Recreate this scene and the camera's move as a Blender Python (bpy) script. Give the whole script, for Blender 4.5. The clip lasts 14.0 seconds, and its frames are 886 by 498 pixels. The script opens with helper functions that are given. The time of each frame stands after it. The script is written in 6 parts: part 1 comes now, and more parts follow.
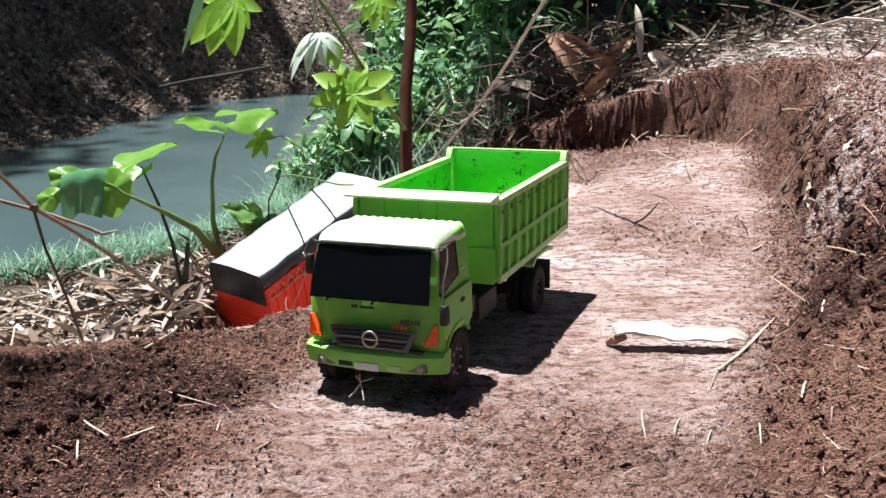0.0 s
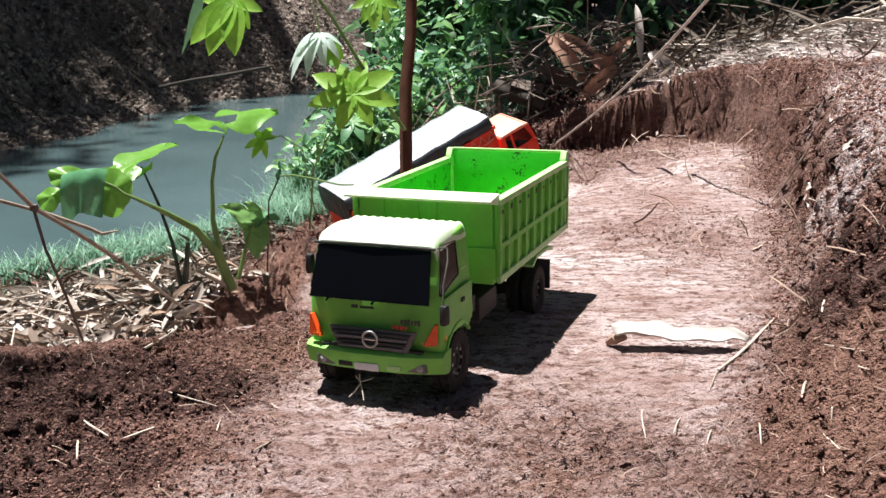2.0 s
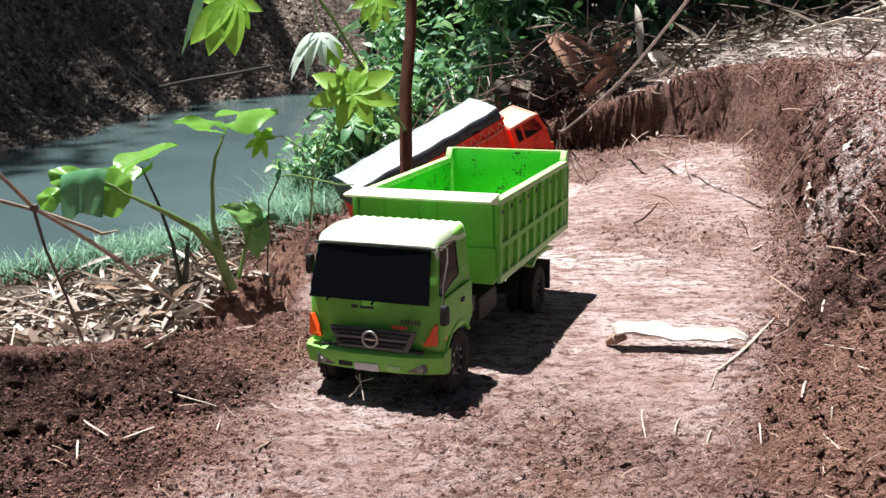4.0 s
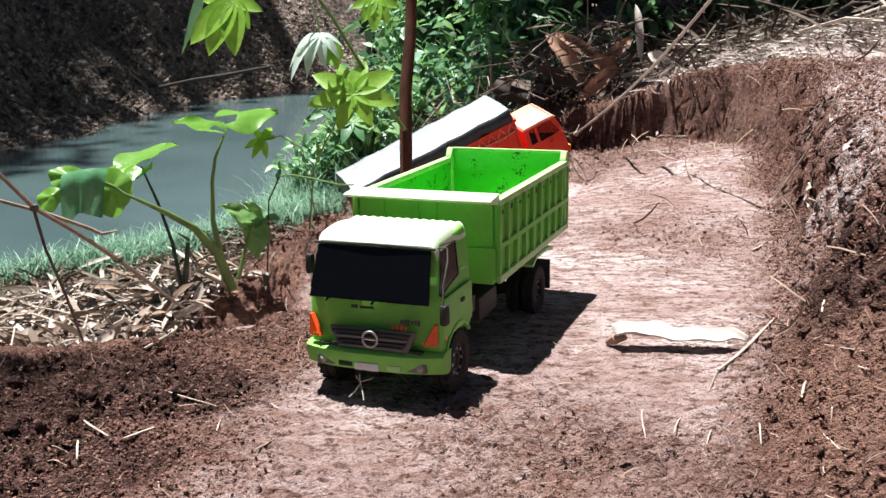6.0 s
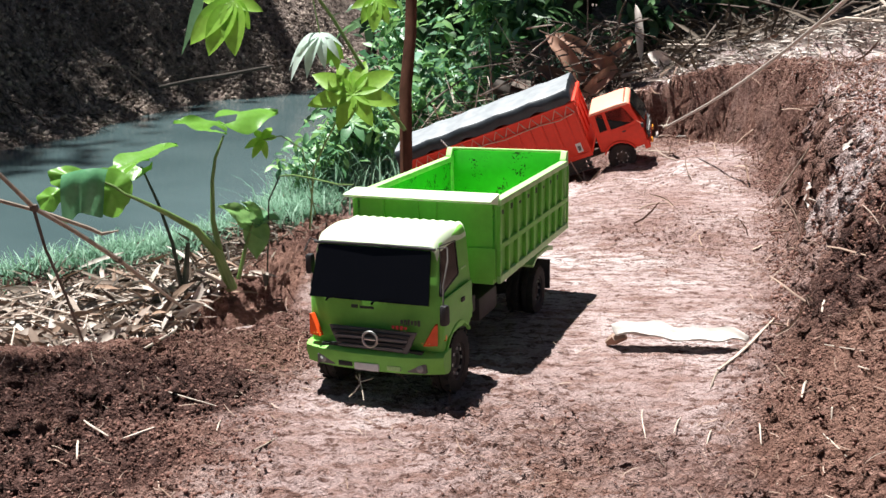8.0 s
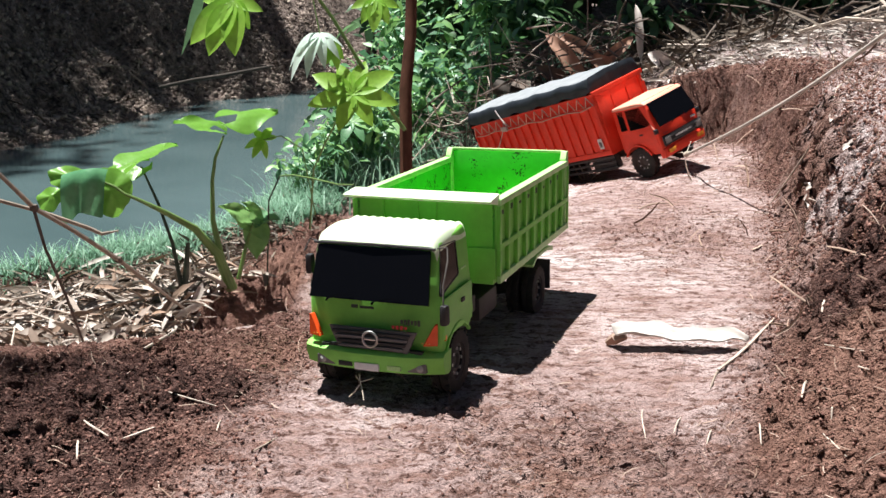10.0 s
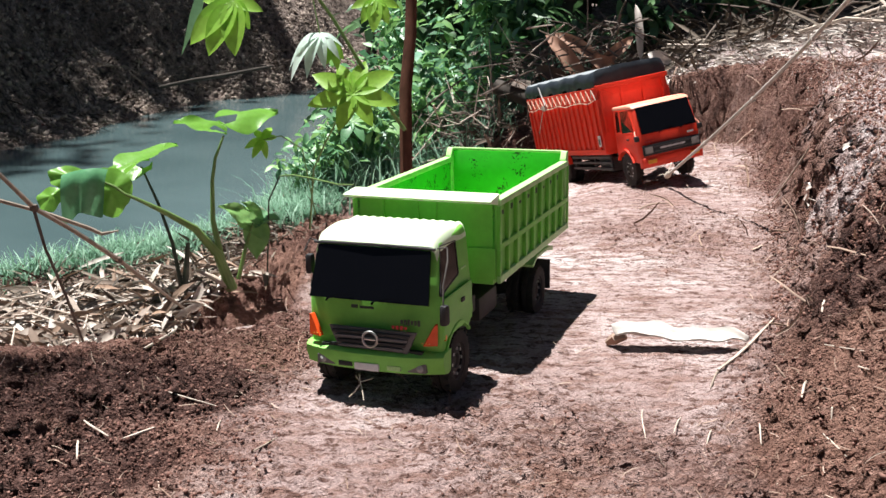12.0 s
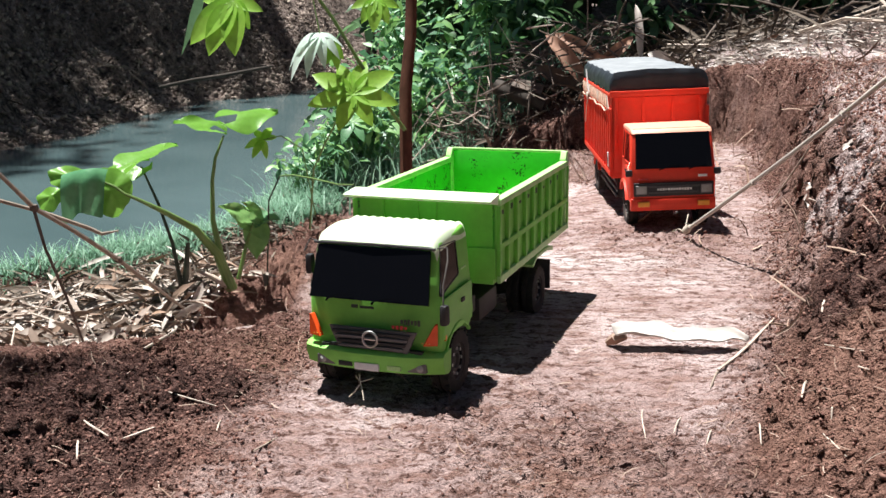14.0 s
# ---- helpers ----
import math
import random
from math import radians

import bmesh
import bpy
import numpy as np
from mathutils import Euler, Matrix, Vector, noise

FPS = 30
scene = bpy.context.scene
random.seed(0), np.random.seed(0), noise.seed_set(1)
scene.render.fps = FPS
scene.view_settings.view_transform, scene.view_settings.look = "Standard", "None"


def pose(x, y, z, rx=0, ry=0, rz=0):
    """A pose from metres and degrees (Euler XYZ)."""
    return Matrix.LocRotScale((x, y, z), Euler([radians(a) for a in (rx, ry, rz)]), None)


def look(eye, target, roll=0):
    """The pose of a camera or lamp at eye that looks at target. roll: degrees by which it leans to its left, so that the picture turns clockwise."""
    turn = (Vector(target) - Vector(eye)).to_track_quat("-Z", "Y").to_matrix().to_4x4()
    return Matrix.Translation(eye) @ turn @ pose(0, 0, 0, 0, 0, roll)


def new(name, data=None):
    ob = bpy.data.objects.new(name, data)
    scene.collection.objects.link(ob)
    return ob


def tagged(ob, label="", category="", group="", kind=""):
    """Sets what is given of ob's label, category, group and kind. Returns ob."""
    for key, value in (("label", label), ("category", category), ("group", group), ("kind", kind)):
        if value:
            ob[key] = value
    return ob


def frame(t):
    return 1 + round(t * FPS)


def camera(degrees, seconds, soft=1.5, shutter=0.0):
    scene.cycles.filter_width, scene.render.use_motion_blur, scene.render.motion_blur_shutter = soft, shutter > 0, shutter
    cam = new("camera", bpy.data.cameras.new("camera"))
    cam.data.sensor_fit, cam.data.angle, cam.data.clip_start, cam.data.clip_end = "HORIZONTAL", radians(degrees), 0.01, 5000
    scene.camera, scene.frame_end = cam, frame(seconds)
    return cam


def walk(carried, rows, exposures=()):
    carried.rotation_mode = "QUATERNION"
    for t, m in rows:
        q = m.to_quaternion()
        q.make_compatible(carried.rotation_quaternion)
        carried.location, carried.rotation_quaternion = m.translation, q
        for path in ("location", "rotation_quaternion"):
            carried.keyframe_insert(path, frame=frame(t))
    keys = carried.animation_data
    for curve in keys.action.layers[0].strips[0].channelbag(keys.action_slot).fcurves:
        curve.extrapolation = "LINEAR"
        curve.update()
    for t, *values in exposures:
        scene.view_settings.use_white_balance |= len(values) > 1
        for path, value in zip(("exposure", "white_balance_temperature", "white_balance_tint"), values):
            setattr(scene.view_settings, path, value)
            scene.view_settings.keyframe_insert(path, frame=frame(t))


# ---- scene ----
cam = camera(46.48, 14.0, soft=1.5)
EYE = (0.0, 0.0, 0.492)
VIEW = (0.0, 1.0, 0.492 - math.tan(radians(14.23)))
walk(cam, [(0.0, look(EYE, VIEW)), (14.0, look(EYE, VIEW))])

# ---- light ----
SUN_WAY = Vector((0.22, -0.16, -1.0)).normalized()
world = bpy.data.worlds.new("sky")
scene.world = world
world.use_nodes = True
wn = world.node_tree.nodes
sky = wn.new("ShaderNodeTexSky")
sky.sky_type = "NISHITA"
sky.sun_disc = False
sky.sun_elevation = math.asin(-SUN_WAY.z)
sky.sun_rotation = math.atan2(-SUN_WAY.x, -SUN_WAY.y)
wn["Background"].inputs["Strength"].default_value = 0.0175
world.node_tree.links.new(sky.outputs["Color"], wn["Background"].inputs["Color"])
sun = new("sun", bpy.data.lights.new("sun", "SUN"))
sun.data.energy = 5.0
sun.data.angle = radians(0.53)
sun.data.color = (1.0, 0.995, 0.965)
sun.matrix_world = look((0, 0, 6), Vector((0, 0, 6)) + SUN_WAY)
scene.view_settings.exposure = 1.22

# ---- materials ----
def shader(name, rough=0.7, metal=0.0, spec=0.5):
    m = bpy.data.materials.new(name)
    m.use_nodes = True
    b = m.node_tree.nodes["Principled BSDF"]
    b.inputs["Roughness"].default_value = rough
    b.inputs["Metallic"].default_value = metal
    b.inputs["Specular IOR Level"].default_value = spec
    return m, m.node_tree.nodes, m.node_tree.links, b


def noise_node(n, l, scale, detail=4, rough=0.6, coord="Object", stretch=None):
    tc = n.new("ShaderNodeTexCoord")
    t = n.new("ShaderNodeTexNoise")
    t.inputs["Scale"].default_value = scale
    t.inputs["Detail"].default_value = detail
    t.inputs["Roughness"].default_value = rough
    if stretch:
        mp = n.new("ShaderNodeMapping")
        mp.inputs["Scale"].default_value = stretch
        l.new(tc.outputs[coord], mp.inputs["Vector"])
        l.new(mp.outputs["Vector"], t.inputs["Vector"])
    else:
        l.new(tc.outputs[coord], t.inputs["Vector"])
    return t.outputs["Fac"]


def ramp(n, l, fac, stops):
    r = n.new("ShaderNodeValToRGB")
    while len(r.color_ramp.elements) < len(stops):
        r.color_ramp.elements.new(0.5)
    for e, (p, c) in zip(r.color_ramp.elements, stops):
        e.position, e.color = p, (*c, 1)
    l.new(fac, r.inputs["Fac"])
    return r.outputs["Color"]


def mix(n, l, fac, a, b, mode="MIX"):
    x = n.new("ShaderNodeMix")
    x.data_type, x.blend_type = "RGBA", mode
    for sock, v in ((x.inputs["Factor"], fac), (x.inputs["A"], a), (x.inputs["B"], b)):
        if isinstance(v, (int, float)):
            sock.default_value = v
        elif isinstance(v, tuple):
            sock.default_value = (*v, 1)
        else:
            l.new(v, sock)
    return x.outputs["Result"]


def bump(n, l, b, height, strength, distance):
    bp = n.new("ShaderNodeBump")
    bp.inputs["Strength"].default_value = strength
    bp.inputs["Distance"].default_value = distance
    l.new(height, bp.inputs["Height"])
    l.new(bp.outputs["Normal"], b.inputs["Normal"])


def plain(name, colour, rough=0.5, metal=0.0, spec=0.5, vary=0.25, scale=40.0, bumpy=0.0, dust=0.0, stretch=None):
    """One surface with grain at two scales, and a film of red dust where dust is above 0."""
    m, n, l, b = shader(name, rough, metal, spec)
    f1 = noise_node(n, l, scale, 5, 0.65, stretch=stretch)
    f2 = noise_node(n, l, scale * 0.17, 3, 0.5)
    dark = tuple(c * (1 - vary) for c in colour)
    light = tuple(min(1.0, c * (1 + vary)) for c in colour)
    c = ramp(n, l, f1, [(0.3, dark), (0.7, light)])
    if dust > 0:
        d = ramp(n, l, f2, [(0.42, (0, 0, 0)), (0.75, (dust, dust, dust))])
        c = mix(n, l, d, c, (0.36, 0.2, 0.13))
        r = n.new("ShaderNodeMapRange")
        r.inputs["To Min"].default_value, r.inputs["To Max"].default_value = rough, min(1.0, rough + 0.35)
        l.new(f2, r.inputs["Value"])
        l.new(r.outputs["Result"], b.inputs["Roughness"])
    l.new(c, b.inputs["Base Color"])
    if bumpy > 0:
        bump(n, l, b, f1, bumpy, 0.002)
    return m

# ---- terrain ----
def hash2(ix, iy, seed):
    h = np.sin(ix * 127.1 + iy * 311.7 + seed * 74.7) * 43758.5453
    return h - np.floor(h)


def value_noise(x, y, seed=0.0):
    ix, iy = np.floor(x), np.floor(y)
    fx, fy = x - ix, y - iy
    fx, fy = fx * fx * (3 - 2 * fx), fy * fy * (3 - 2 * fy)
    a, b = hash2(ix, iy, seed), hash2(ix + 1, iy, seed)
    c, d = hash2(ix, iy + 1, seed), hash2(ix + 1, iy + 1, seed)
    return (a * (1 - fx) + b * fx) * (1 - fy) + (c * (1 - fx) + d * fx) * fy


def fbm(x, y, scale, octaves=4, seed=0.0):
    out, amp, tot = 0.0, 1.0, 0.0
    for k in range(octaves):
        ca, sa = math.cos(k * 1.3 + 0.4), math.sin(k * 1.3 + 0.4)
        out = out + amp * value_noise((x * ca - y * sa) * scale, (x * sa + y * ca) * scale, seed + k)
        tot += amp
        amp *= 0.5
        scale *= 2.03
    return out / tot


def cells(x, y, scale, seed=0.0):
    """Distance to the nearest of scattered points, about 0 to 1: rounded crumbs with creases between."""
    x, y = x * scale, y * scale
    ix, iy = np.floor(x), np.floor(y)
    best = np.full(np.shape(x), 9.0)
    for a in (-1, 0, 1):
        for b in (-1, 0, 1):
            px = ix + a + hash2(ix + a, iy + b, seed)
            py = iy + b + hash2(ix + a, iy + b, seed + 17.3)
            best = np.minimum(best, (x - px) ** 2 + (y - py) ** 2)
    return np.sqrt(best)


def smooth(a, b, v):
    t = np.clip((v - a) / (b - a), 0, 1)
    return t * t * (3 - 2 * t)


# heights of the floor: the pad, the berm, the ramp from the stream, the litter bank
FLOOR = [(0, .4, 0), (0, 1, 0), (.3, 1, 0), (-.1, 1.3, 0), (.2, 1.5, 0), (.4, 1.7, 0), (.1, 1.75, 0), (.5, 2.2, 0), (.25, 2.3, 0),
         (-.36, .85, .0), (-.6, 1.15, .03), (-1.0, 1.12, .035), (-.34, 1.3, .012), (-.2, 1.48, 0), (-.7, 1.5, -.14), (-1.1, 1.6, -.2), (-.42, 1.58, -.12), (-.5, 1.9, -.28), (-.3, 2.2, -.34), (-.05, 2.4, -.24)]
# the ramp up which the truck is pulled
FLOOR += [(-0.13, 3.48, -0.411), (-0.26, 3.57, -0.397), (-0.38, 3.11, -0.555), (-0.52, 3.21, -0.540), (0.02, 3.73, -0.309), (-0.12, 3.81, -0.329), (-0.22, 3.36, -0.487), (-0.36, 3.45, -0.468), (0.27, 3.78, -0.224), (0.18, 3.91, -0.207), (-0.1, 3.56, -0.414), (-0.19, 3.7, -0.395), (0.37, 3.87, -0.167), (0.29, 4.01, -0.177), (-0.01, 3.66, -0.375), (0.4, 3.69, -0.173), (-0.01, 3.55, -0.367), (-0.07, 3.7, -0.341), (0.5, 3.77, -0.141), (0.47, 3.93, -0.126), (0.08, 3.69, -0.330)]
FLOOR += [(0.04, 3.86, -0.313), (0.58, 3.47, -0.098), (0.59, 3.63, -0.078), (0.15, 3.53, -0.283), (0.16, 3.7, -0.248), (0.57, 3.18, -0.075), (0.62, 3.33, -0.042), (0.17, 3.35, -0.241), (0.22, 3.51, -0.214), (0.6, 2.92, -0.046), (0.72, 3.01, 0.001), (0.35, 3.3, -0.151), (0.48, 3.4, -0.103), (0.4, 3.39, -0.137), (0.52, 2.74, -0.035), (0.67, 2.78, -0.007), (0.41, 3.19, -0.110), (0.49, 2.62, -0.028), (0.64, 2.65, -0.017), (0.4, 3.08, -0.083), (0.57, 3.11, -0.070)]
FLOOR += [(-.6, 2.9, -.6), (.6, 2.6, 0), (.3, 2.75, -.06), (.85, 3.3, 0), (.85, 3.8, -.07), (.75, 3.0, 0)]
# the litter bank and the ground behind
FLOOR += [(-.77, 2.98, -.44), (-1.15, 2.55, -.42), (-1.7, 2.3, -.4), (-.66, 3.3, -.43), (-.5, 3.75, -.38), (-.2, 4.2, -.3), (1.2, 2.5, 0), (1, 1.2, 0),
          (.5, 4.4, -.1), (1.5, 4.5, -.05), (-.3, 5, -.35), (.6, 6, 0), (-1, 4, -.5), (-2.2, 3, -.5), (-.6, 6, -.45)]
# foot of the cut bank, and its height above the foot
BANK = [(.28, .1), (.35, .85), (.41, 1.18), (.48, 1.42), (.57, 1.65), (.68, 2.0), (.85, 2.6), (.98, 3.2), (1.02, 3.8), (.85, 4.03), (.6, 4.1), (.35, 4.13), (0.05, 4.2), (-.3, 4.6)]
BANK_H = [.05, .08, .14, .22, .27, .3, .3, .3, .3, .24, .17, .1, .02, 0]
BANK_W = [.3, .3, .26, .19, .14, .11, .11, .10, .07, .04, .035, .035, .06, .1]
SHORE = [(-9, 1.5), (-3, 2.9), (-1.62, 3.55), (-1.2, 4.05), (-.9, 5.1), (-.9, 8.1), (-1.1, 11.3), (-1.0, 16)]
FAR = [(-14, 2.0), (-4.5, 5.2), (-3.02, 7.0), (-2.65, 9.6), (-1.6, 11.2), (-1.2, 16)]
WATER = -0.6


def along(line, x, y, values=None):
    """Signed distance to a polyline (positive on its right) and values met along it."""
    best = np.full(x.shape, 1e9)
    sign, vals = np.zeros(x.shape), [np.zeros(x.shape) for _ in (values or [])]
    for i in range(len(line) - 1):
        (ax, ay), (bx, by) = line[i], line[i + 1]
        dx, dy = bx - ax, by - ay
        t = np.clip(((x - ax) * dx + (y - ay) * dy) / (dx * dx + dy * dy), 0, 1)
        px, py = x - ax - t * dx, y - ay - t * dy
        d = np.hypot(px, py)
        near = d < best - 1e-9
        best = np.where(near, d, best)
        sign = np.where(near, np.where(dx * (y - ay) - dy * (x - ax) < 0, 1.0, -1.0), sign)
        for k, v in enumerate(values or []):
            vals[k] = np.where(near, v[i] * (1 - t) + v[i + 1] * t, vals[k])
    return best * sign, vals


def terrain(x, y, rough=True):
    x, y = np.asarray(x, float), np.asarray(y, float)
    wsum, zsum = 1e-9, 0.0
    for px, py, pz in FLOOR:
        w = 1.0 / ((x - px) ** 2 + (y - py) ** 2 + 0.004) ** 2
        wsum, zsum = wsum + w, zsum + w * pz
    z = zsum / wsum
    # a low ridge of dug soil in front of the drop
    d, _ = along([(-1.6, 1.1), (-.62, 1.17), (-.4, 1.29), (-.27, 1.4)], x, y)
    z = z + 0.014 * np.exp(-(d / 0.09) ** 2)
    de, _ = along([(-.76, 2.86), (-.67, 3.05), (-.60, 3.25), (-.53, 3.5), (-.45, 3.8)], x, y)
    edge = np.exp(-(de / 0.07) ** 2)
    z = z + edge * (0.022 + 0.05 * (0.5 - np.minimum(cells(x, y, 24, 91.0), 1)))
    wob = 0.05 * (fbm(x, y, 6, 3, 5.0) - 0.5)
    db, (h, w) = along(BANK, x, y, [BANK_H, BANK_W])
    up = smooth(0, 1, (db + wob) / w)
    z = z + h * up + np.clip(db - w, 0, 3) * 0.1 * smooth(0.02, 0.15, h)
    back = smooth(4.3, 7.5, y) * smooth(-0.4, 0.6, x)
    z = z + back * 0.5
    ds, _ = along(SHORE, x, y)
    sw = ds + 0.25 * (fbm(x, y, 2.2, 3, 9.0) - 0.5)
    z = np.where(sw < 0.5, np.minimum(z, WATER - 0.02 + np.clip(sw, -1.2, 0.5) * 0.45), z)
    df, _ = along(FAR, x, y)
    fw = -df + 0.5 * (fbm(x, y, 1.3, 4, 3.0) - 0.5)
    z = np.where(fw > -0.25, WATER - 0.12 + np.clip(fw + 0.25, 0, 0.5) * 0.6 + np.clip(fw - 0.2, 0, 1.4) * 1.35, z)
    loose = np.clip(0.75 * up * (1 - smooth(0.1, 0.5, db - w)) * smooth(0.05, 0.2, h) + 1.0 * np.exp(-(d / 0.16) ** 2) + smooth(0, .4, fw) + (.2 + .42 * smooth(-.14, .1, x)) * (1 - smooth(.95, 1.25, y)) + 0.9 * smooth(.12, .42, -x) * (1 - smooth(1.5, 2.2, y)) + 0.75 * smooth(-.10, .03, db) * smooth(.02, .08, h) * (1 - smooth(.2, .6, db - w)) + .75 * smooth(3.1, 3.5, y + .25 * (.6 - x)) * smooth(-.4, 0., x) * (1 - smooth(.05, .4, db)) + .8 * smooth(.45, .62, -x) * smooth(1.3, 1.5, y) + 1.2 * np.exp(-(de / 0.13) ** 2), 0, 1)
    loose = np.clip(loose + (fbm(x, y, 3.5, 4, 41.0) - .46) * 1.1 * (y < 5), 0, 1)
    if rough:
        near = (y < 4.4) * (x > -1.5)
        z = z + (0.004 + 0.016 * loose) * (fbm(x, y, 24, 4, 1.0) - 0.5) + 0.012 * (fbm(x, y, 5, 2, 8.0) - 0.5)
        wx, wy = x + 0.006 * (fbm(x, y, 90, 2, 71.0) - 0.5), y + 0.006 * (fbm(x, y, 90, 2, 73.0) - 0.5)
        patch = smooth(0.35, 0.65, fbm(x, y, 17, 3, 61.0))
        z = z + near * (0.0015 + 0.024 * loose * patch) * (0.5 - np.minimum(cells(wx, wy, 48, 3.0), 1))
        z = z + near * (0.0024 + 0.0105 * loose) * (0.5 - np.minimum(cells(wx, wy, 105, 5.0), 1))
        z = z + near * (0.002 + 0.0016 * loose) * (0.5 - np.minimum(cells(wx * .8, wy * 1.15, 210, 7.0), 1))
        z = z + smooth(0.0, 0.6, fw) * (0.3 * (fbm(x, y, 5, 5, 21.0) - 0.5) + 0.10 * (0.5 - np.minimum(cells(x, y, 5.5, 25.0), 1)) + 0.05 * (0.5 - np.minimum(cells(x, y, 12, 27.0), 1)))
    return z, loose, up, fw


def spread(stops):
    """Grid lines: (place, step) pairs, the step glides from one stop to the next."""
    out = [stops[0][0]]
    while out[-1] < stops[-1][0]:
        v = out[-1]
        for (a, sa), (b, sb) in zip(stops, stops[1:]):
            if v < b:
                out.append(v + sa + (sb - sa) * (v - a) / (b - a))
                break
    return np.array(out)


def mesh_object(name, verts, faces, material, smooth_faces=True):
    me = bpy.data.meshes.new(name)
    me.from_pydata(verts, [], faces)
    if smooth_faces:
        me.polygons.foreach_set("use_smooth", [True] * len(me.polygons))
    me.materials.append(material)
    return new(name, me)


def math_node(n, l, op, a, b):
    m = n.new("ShaderNodeMath")
    m.operation = op
    for sock, v in zip(m.inputs, (a, b)):
        if isinstance(v, (int, float)):
            sock.default_value = v
        else:
            l.new(v, sock)
    return m.outputs[0]


def cell_node(n, l, scale, stretch=(1, 1, 1)):
    """Rounded crumbs: 1 at their tops, 0 in the creases."""
    tc = n.new("ShaderNodeTexCoord")
    mp = n.new("ShaderNodeMapping")
    mp.inputs["Scale"].default_value = stretch
    v = n.new("ShaderNodeTexVoronoi")
    v.inputs["Scale"].default_value = scale
    v.inputs["Detail"].default_value = 1.0
    l.new(tc.outputs["Object"], mp.inputs["Vector"])
    l.new(mp.outputs["Vector"], v.inputs["Vector"])
    return math_node(n, l, "SUBTRACT", 1.0, v.outputs["Distance"])


def attribute(n, name):
    a = n.new("ShaderNodeAttribute")
    a.attribute_name = name
    return a.outputs["Fac"]


def soil_material():
    m, n, l, b = shader("soil", 0.95, 0, 0.2)
    loose, far, shade_damp, crust = attribute(n, "loose"), attribute(n, "far_soil"), attribute(n, "shade_damp"), attribute(n, "crust")
    big = noise_node(n, l, 3.0, 5, 0.6)
    streak = noise_node(n, l, 34.0, 6, 0.7, stretch=(0.4, 1.3, 1.0))
    mid = noise_node(n, l, 80.0, 6, 0.74, stretch=(0.55, 1.2, 1.0))
    fine = noise_node(n, l, 300.0, 4, 0.7)
    packed = ramp(n, l, big, [(0.3, (0.40, 0.26, 0.235)), (0.5, (0.64, 0.50, 0.485)), (0.66, (0.88, 0.79, 0.785))])
    packed = mix(n, l, ramp(n, l, streak, [(0.40, (1, 1, 1)), (0.54, (0, 0, 0))]), packed, (0.36, 0.225, 0.195))
    # pits darkened with the bump's own noise, their shade put into the colour
    packed = mix(n, l, ramp(n, l, mid, [(0.40, (1, 1, 1)), (0.49, (0, 0, 0))]), packed, (0.16, 0.085, 0.07))
    dug = ramp(n, l, mid, [(0.3, (0.04, 0.018, 0.014)), (0.5, (0.175, 0.088, 0.069)), (0.7, (0.46, 0.28, 0.23))])
    dug = mix(n, l, ramp(n, l, big, [(0.44, (0, 0, 0)), (0.62, (0.4, 0.4, 0.4))]), dug, (0.42, 0.235, 0.175))
    c = mix(n, l, loose, packed, dug)
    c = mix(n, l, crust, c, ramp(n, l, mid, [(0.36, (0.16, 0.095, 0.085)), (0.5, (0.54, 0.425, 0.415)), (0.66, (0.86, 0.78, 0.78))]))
    # darker soil tone for the painted shade and damp
    c = mix(n, l, shade_damp, c, ramp(n, l, mid, [(0.34, (0.018, 0.008, 0.007)), (0.5, (0.075, 0.035, 0.029)), (0.7, (0.25, 0.145, 0.125))]))
    c = mix(n, l, far, c, ramp(n, l, noise_node(n, l, 13.0, 8, 0.75), [(0.38, (0.045, 0.034, 0.029)), (0.5, (0.27, 0.21, 0.18)), (0.64, (0.60, 0.49, 0.43))]))
    # fine hollows get painted shade in the same way
    c = mix(n, l, 0.6, c, ramp(n, l, fine, [(0.33, (0.4, 0.36, 0.34)), (0.62, (1, 1, 1))]), "MULTIPLY")
    l.new(c, b.inputs["Base Color"])
    # relief: small crumbs and grains, clods on the far bank
    grain = math_node(n, l, "ADD", math_node(n, l, "MULTIPLY", mid, 0.5), math_node(n, l, "MULTIPLY", fine, 0.28))
    crumb = math_node(n, l, "MULTIPLY", cell_node(n, l, 230, (0.75, 1.2, 1.0)), math_node(n, l, "ADD", math_node(n, l, "MULTIPLY", loose, 0.22), 0.12))
    clod = math_node(n, l, "MULTIPLY", far, math_node(n, l, "ADD", math_node(n, l, "MULTIPLY", cell_node(n, l, 24), 2.2), math_node(n, l, "MULTIPLY", noise_node(n, l, 17.0, 8, 0.8), 7.0)))
    bump(n, l, b, math_node(n, l, "ADD", clod, math_node(n, l, "ADD", grain, crumb)), 1.0, 0.02)
    return m


def water_material():
    m, n, l, b = shader("stream_water", 0.12, 0, 0.5)
    f = noise_node(n, l, 1.2, 3, 0.5)
    l.new(ramp(n, l, f, [(0.3, (0.056, 0.088, 0.092)), (0.7, (0.077, 0.115, 0.119))]), b.inputs["Base Color"])
    bump(n, l, b, noise_node(n, l, 9.0, 3, 0.6), 0.12, 0.01)
    return m


SOIL = soil_material()
xs = spread([(-60, 9), (-12, 1.5), (-5, .05), (-1.6, .022), (-.85, .0075), (-.6, .0037), (.66, .0037), (1.35, .0085), (1.8, .03), (4, .25), (12, 2), (60, 9)])
ys = spread([(-40, 9), (-2, .5), (.6, .03), (.85, .0031), (1.5, .0038), (2.6, .009), (3.7, .014), (3.95, .008), (4.22, .008), (4.6, .03), (6, .045), (11, .06), (13, .10), (16, .15), (18, .8), (70, 10)])
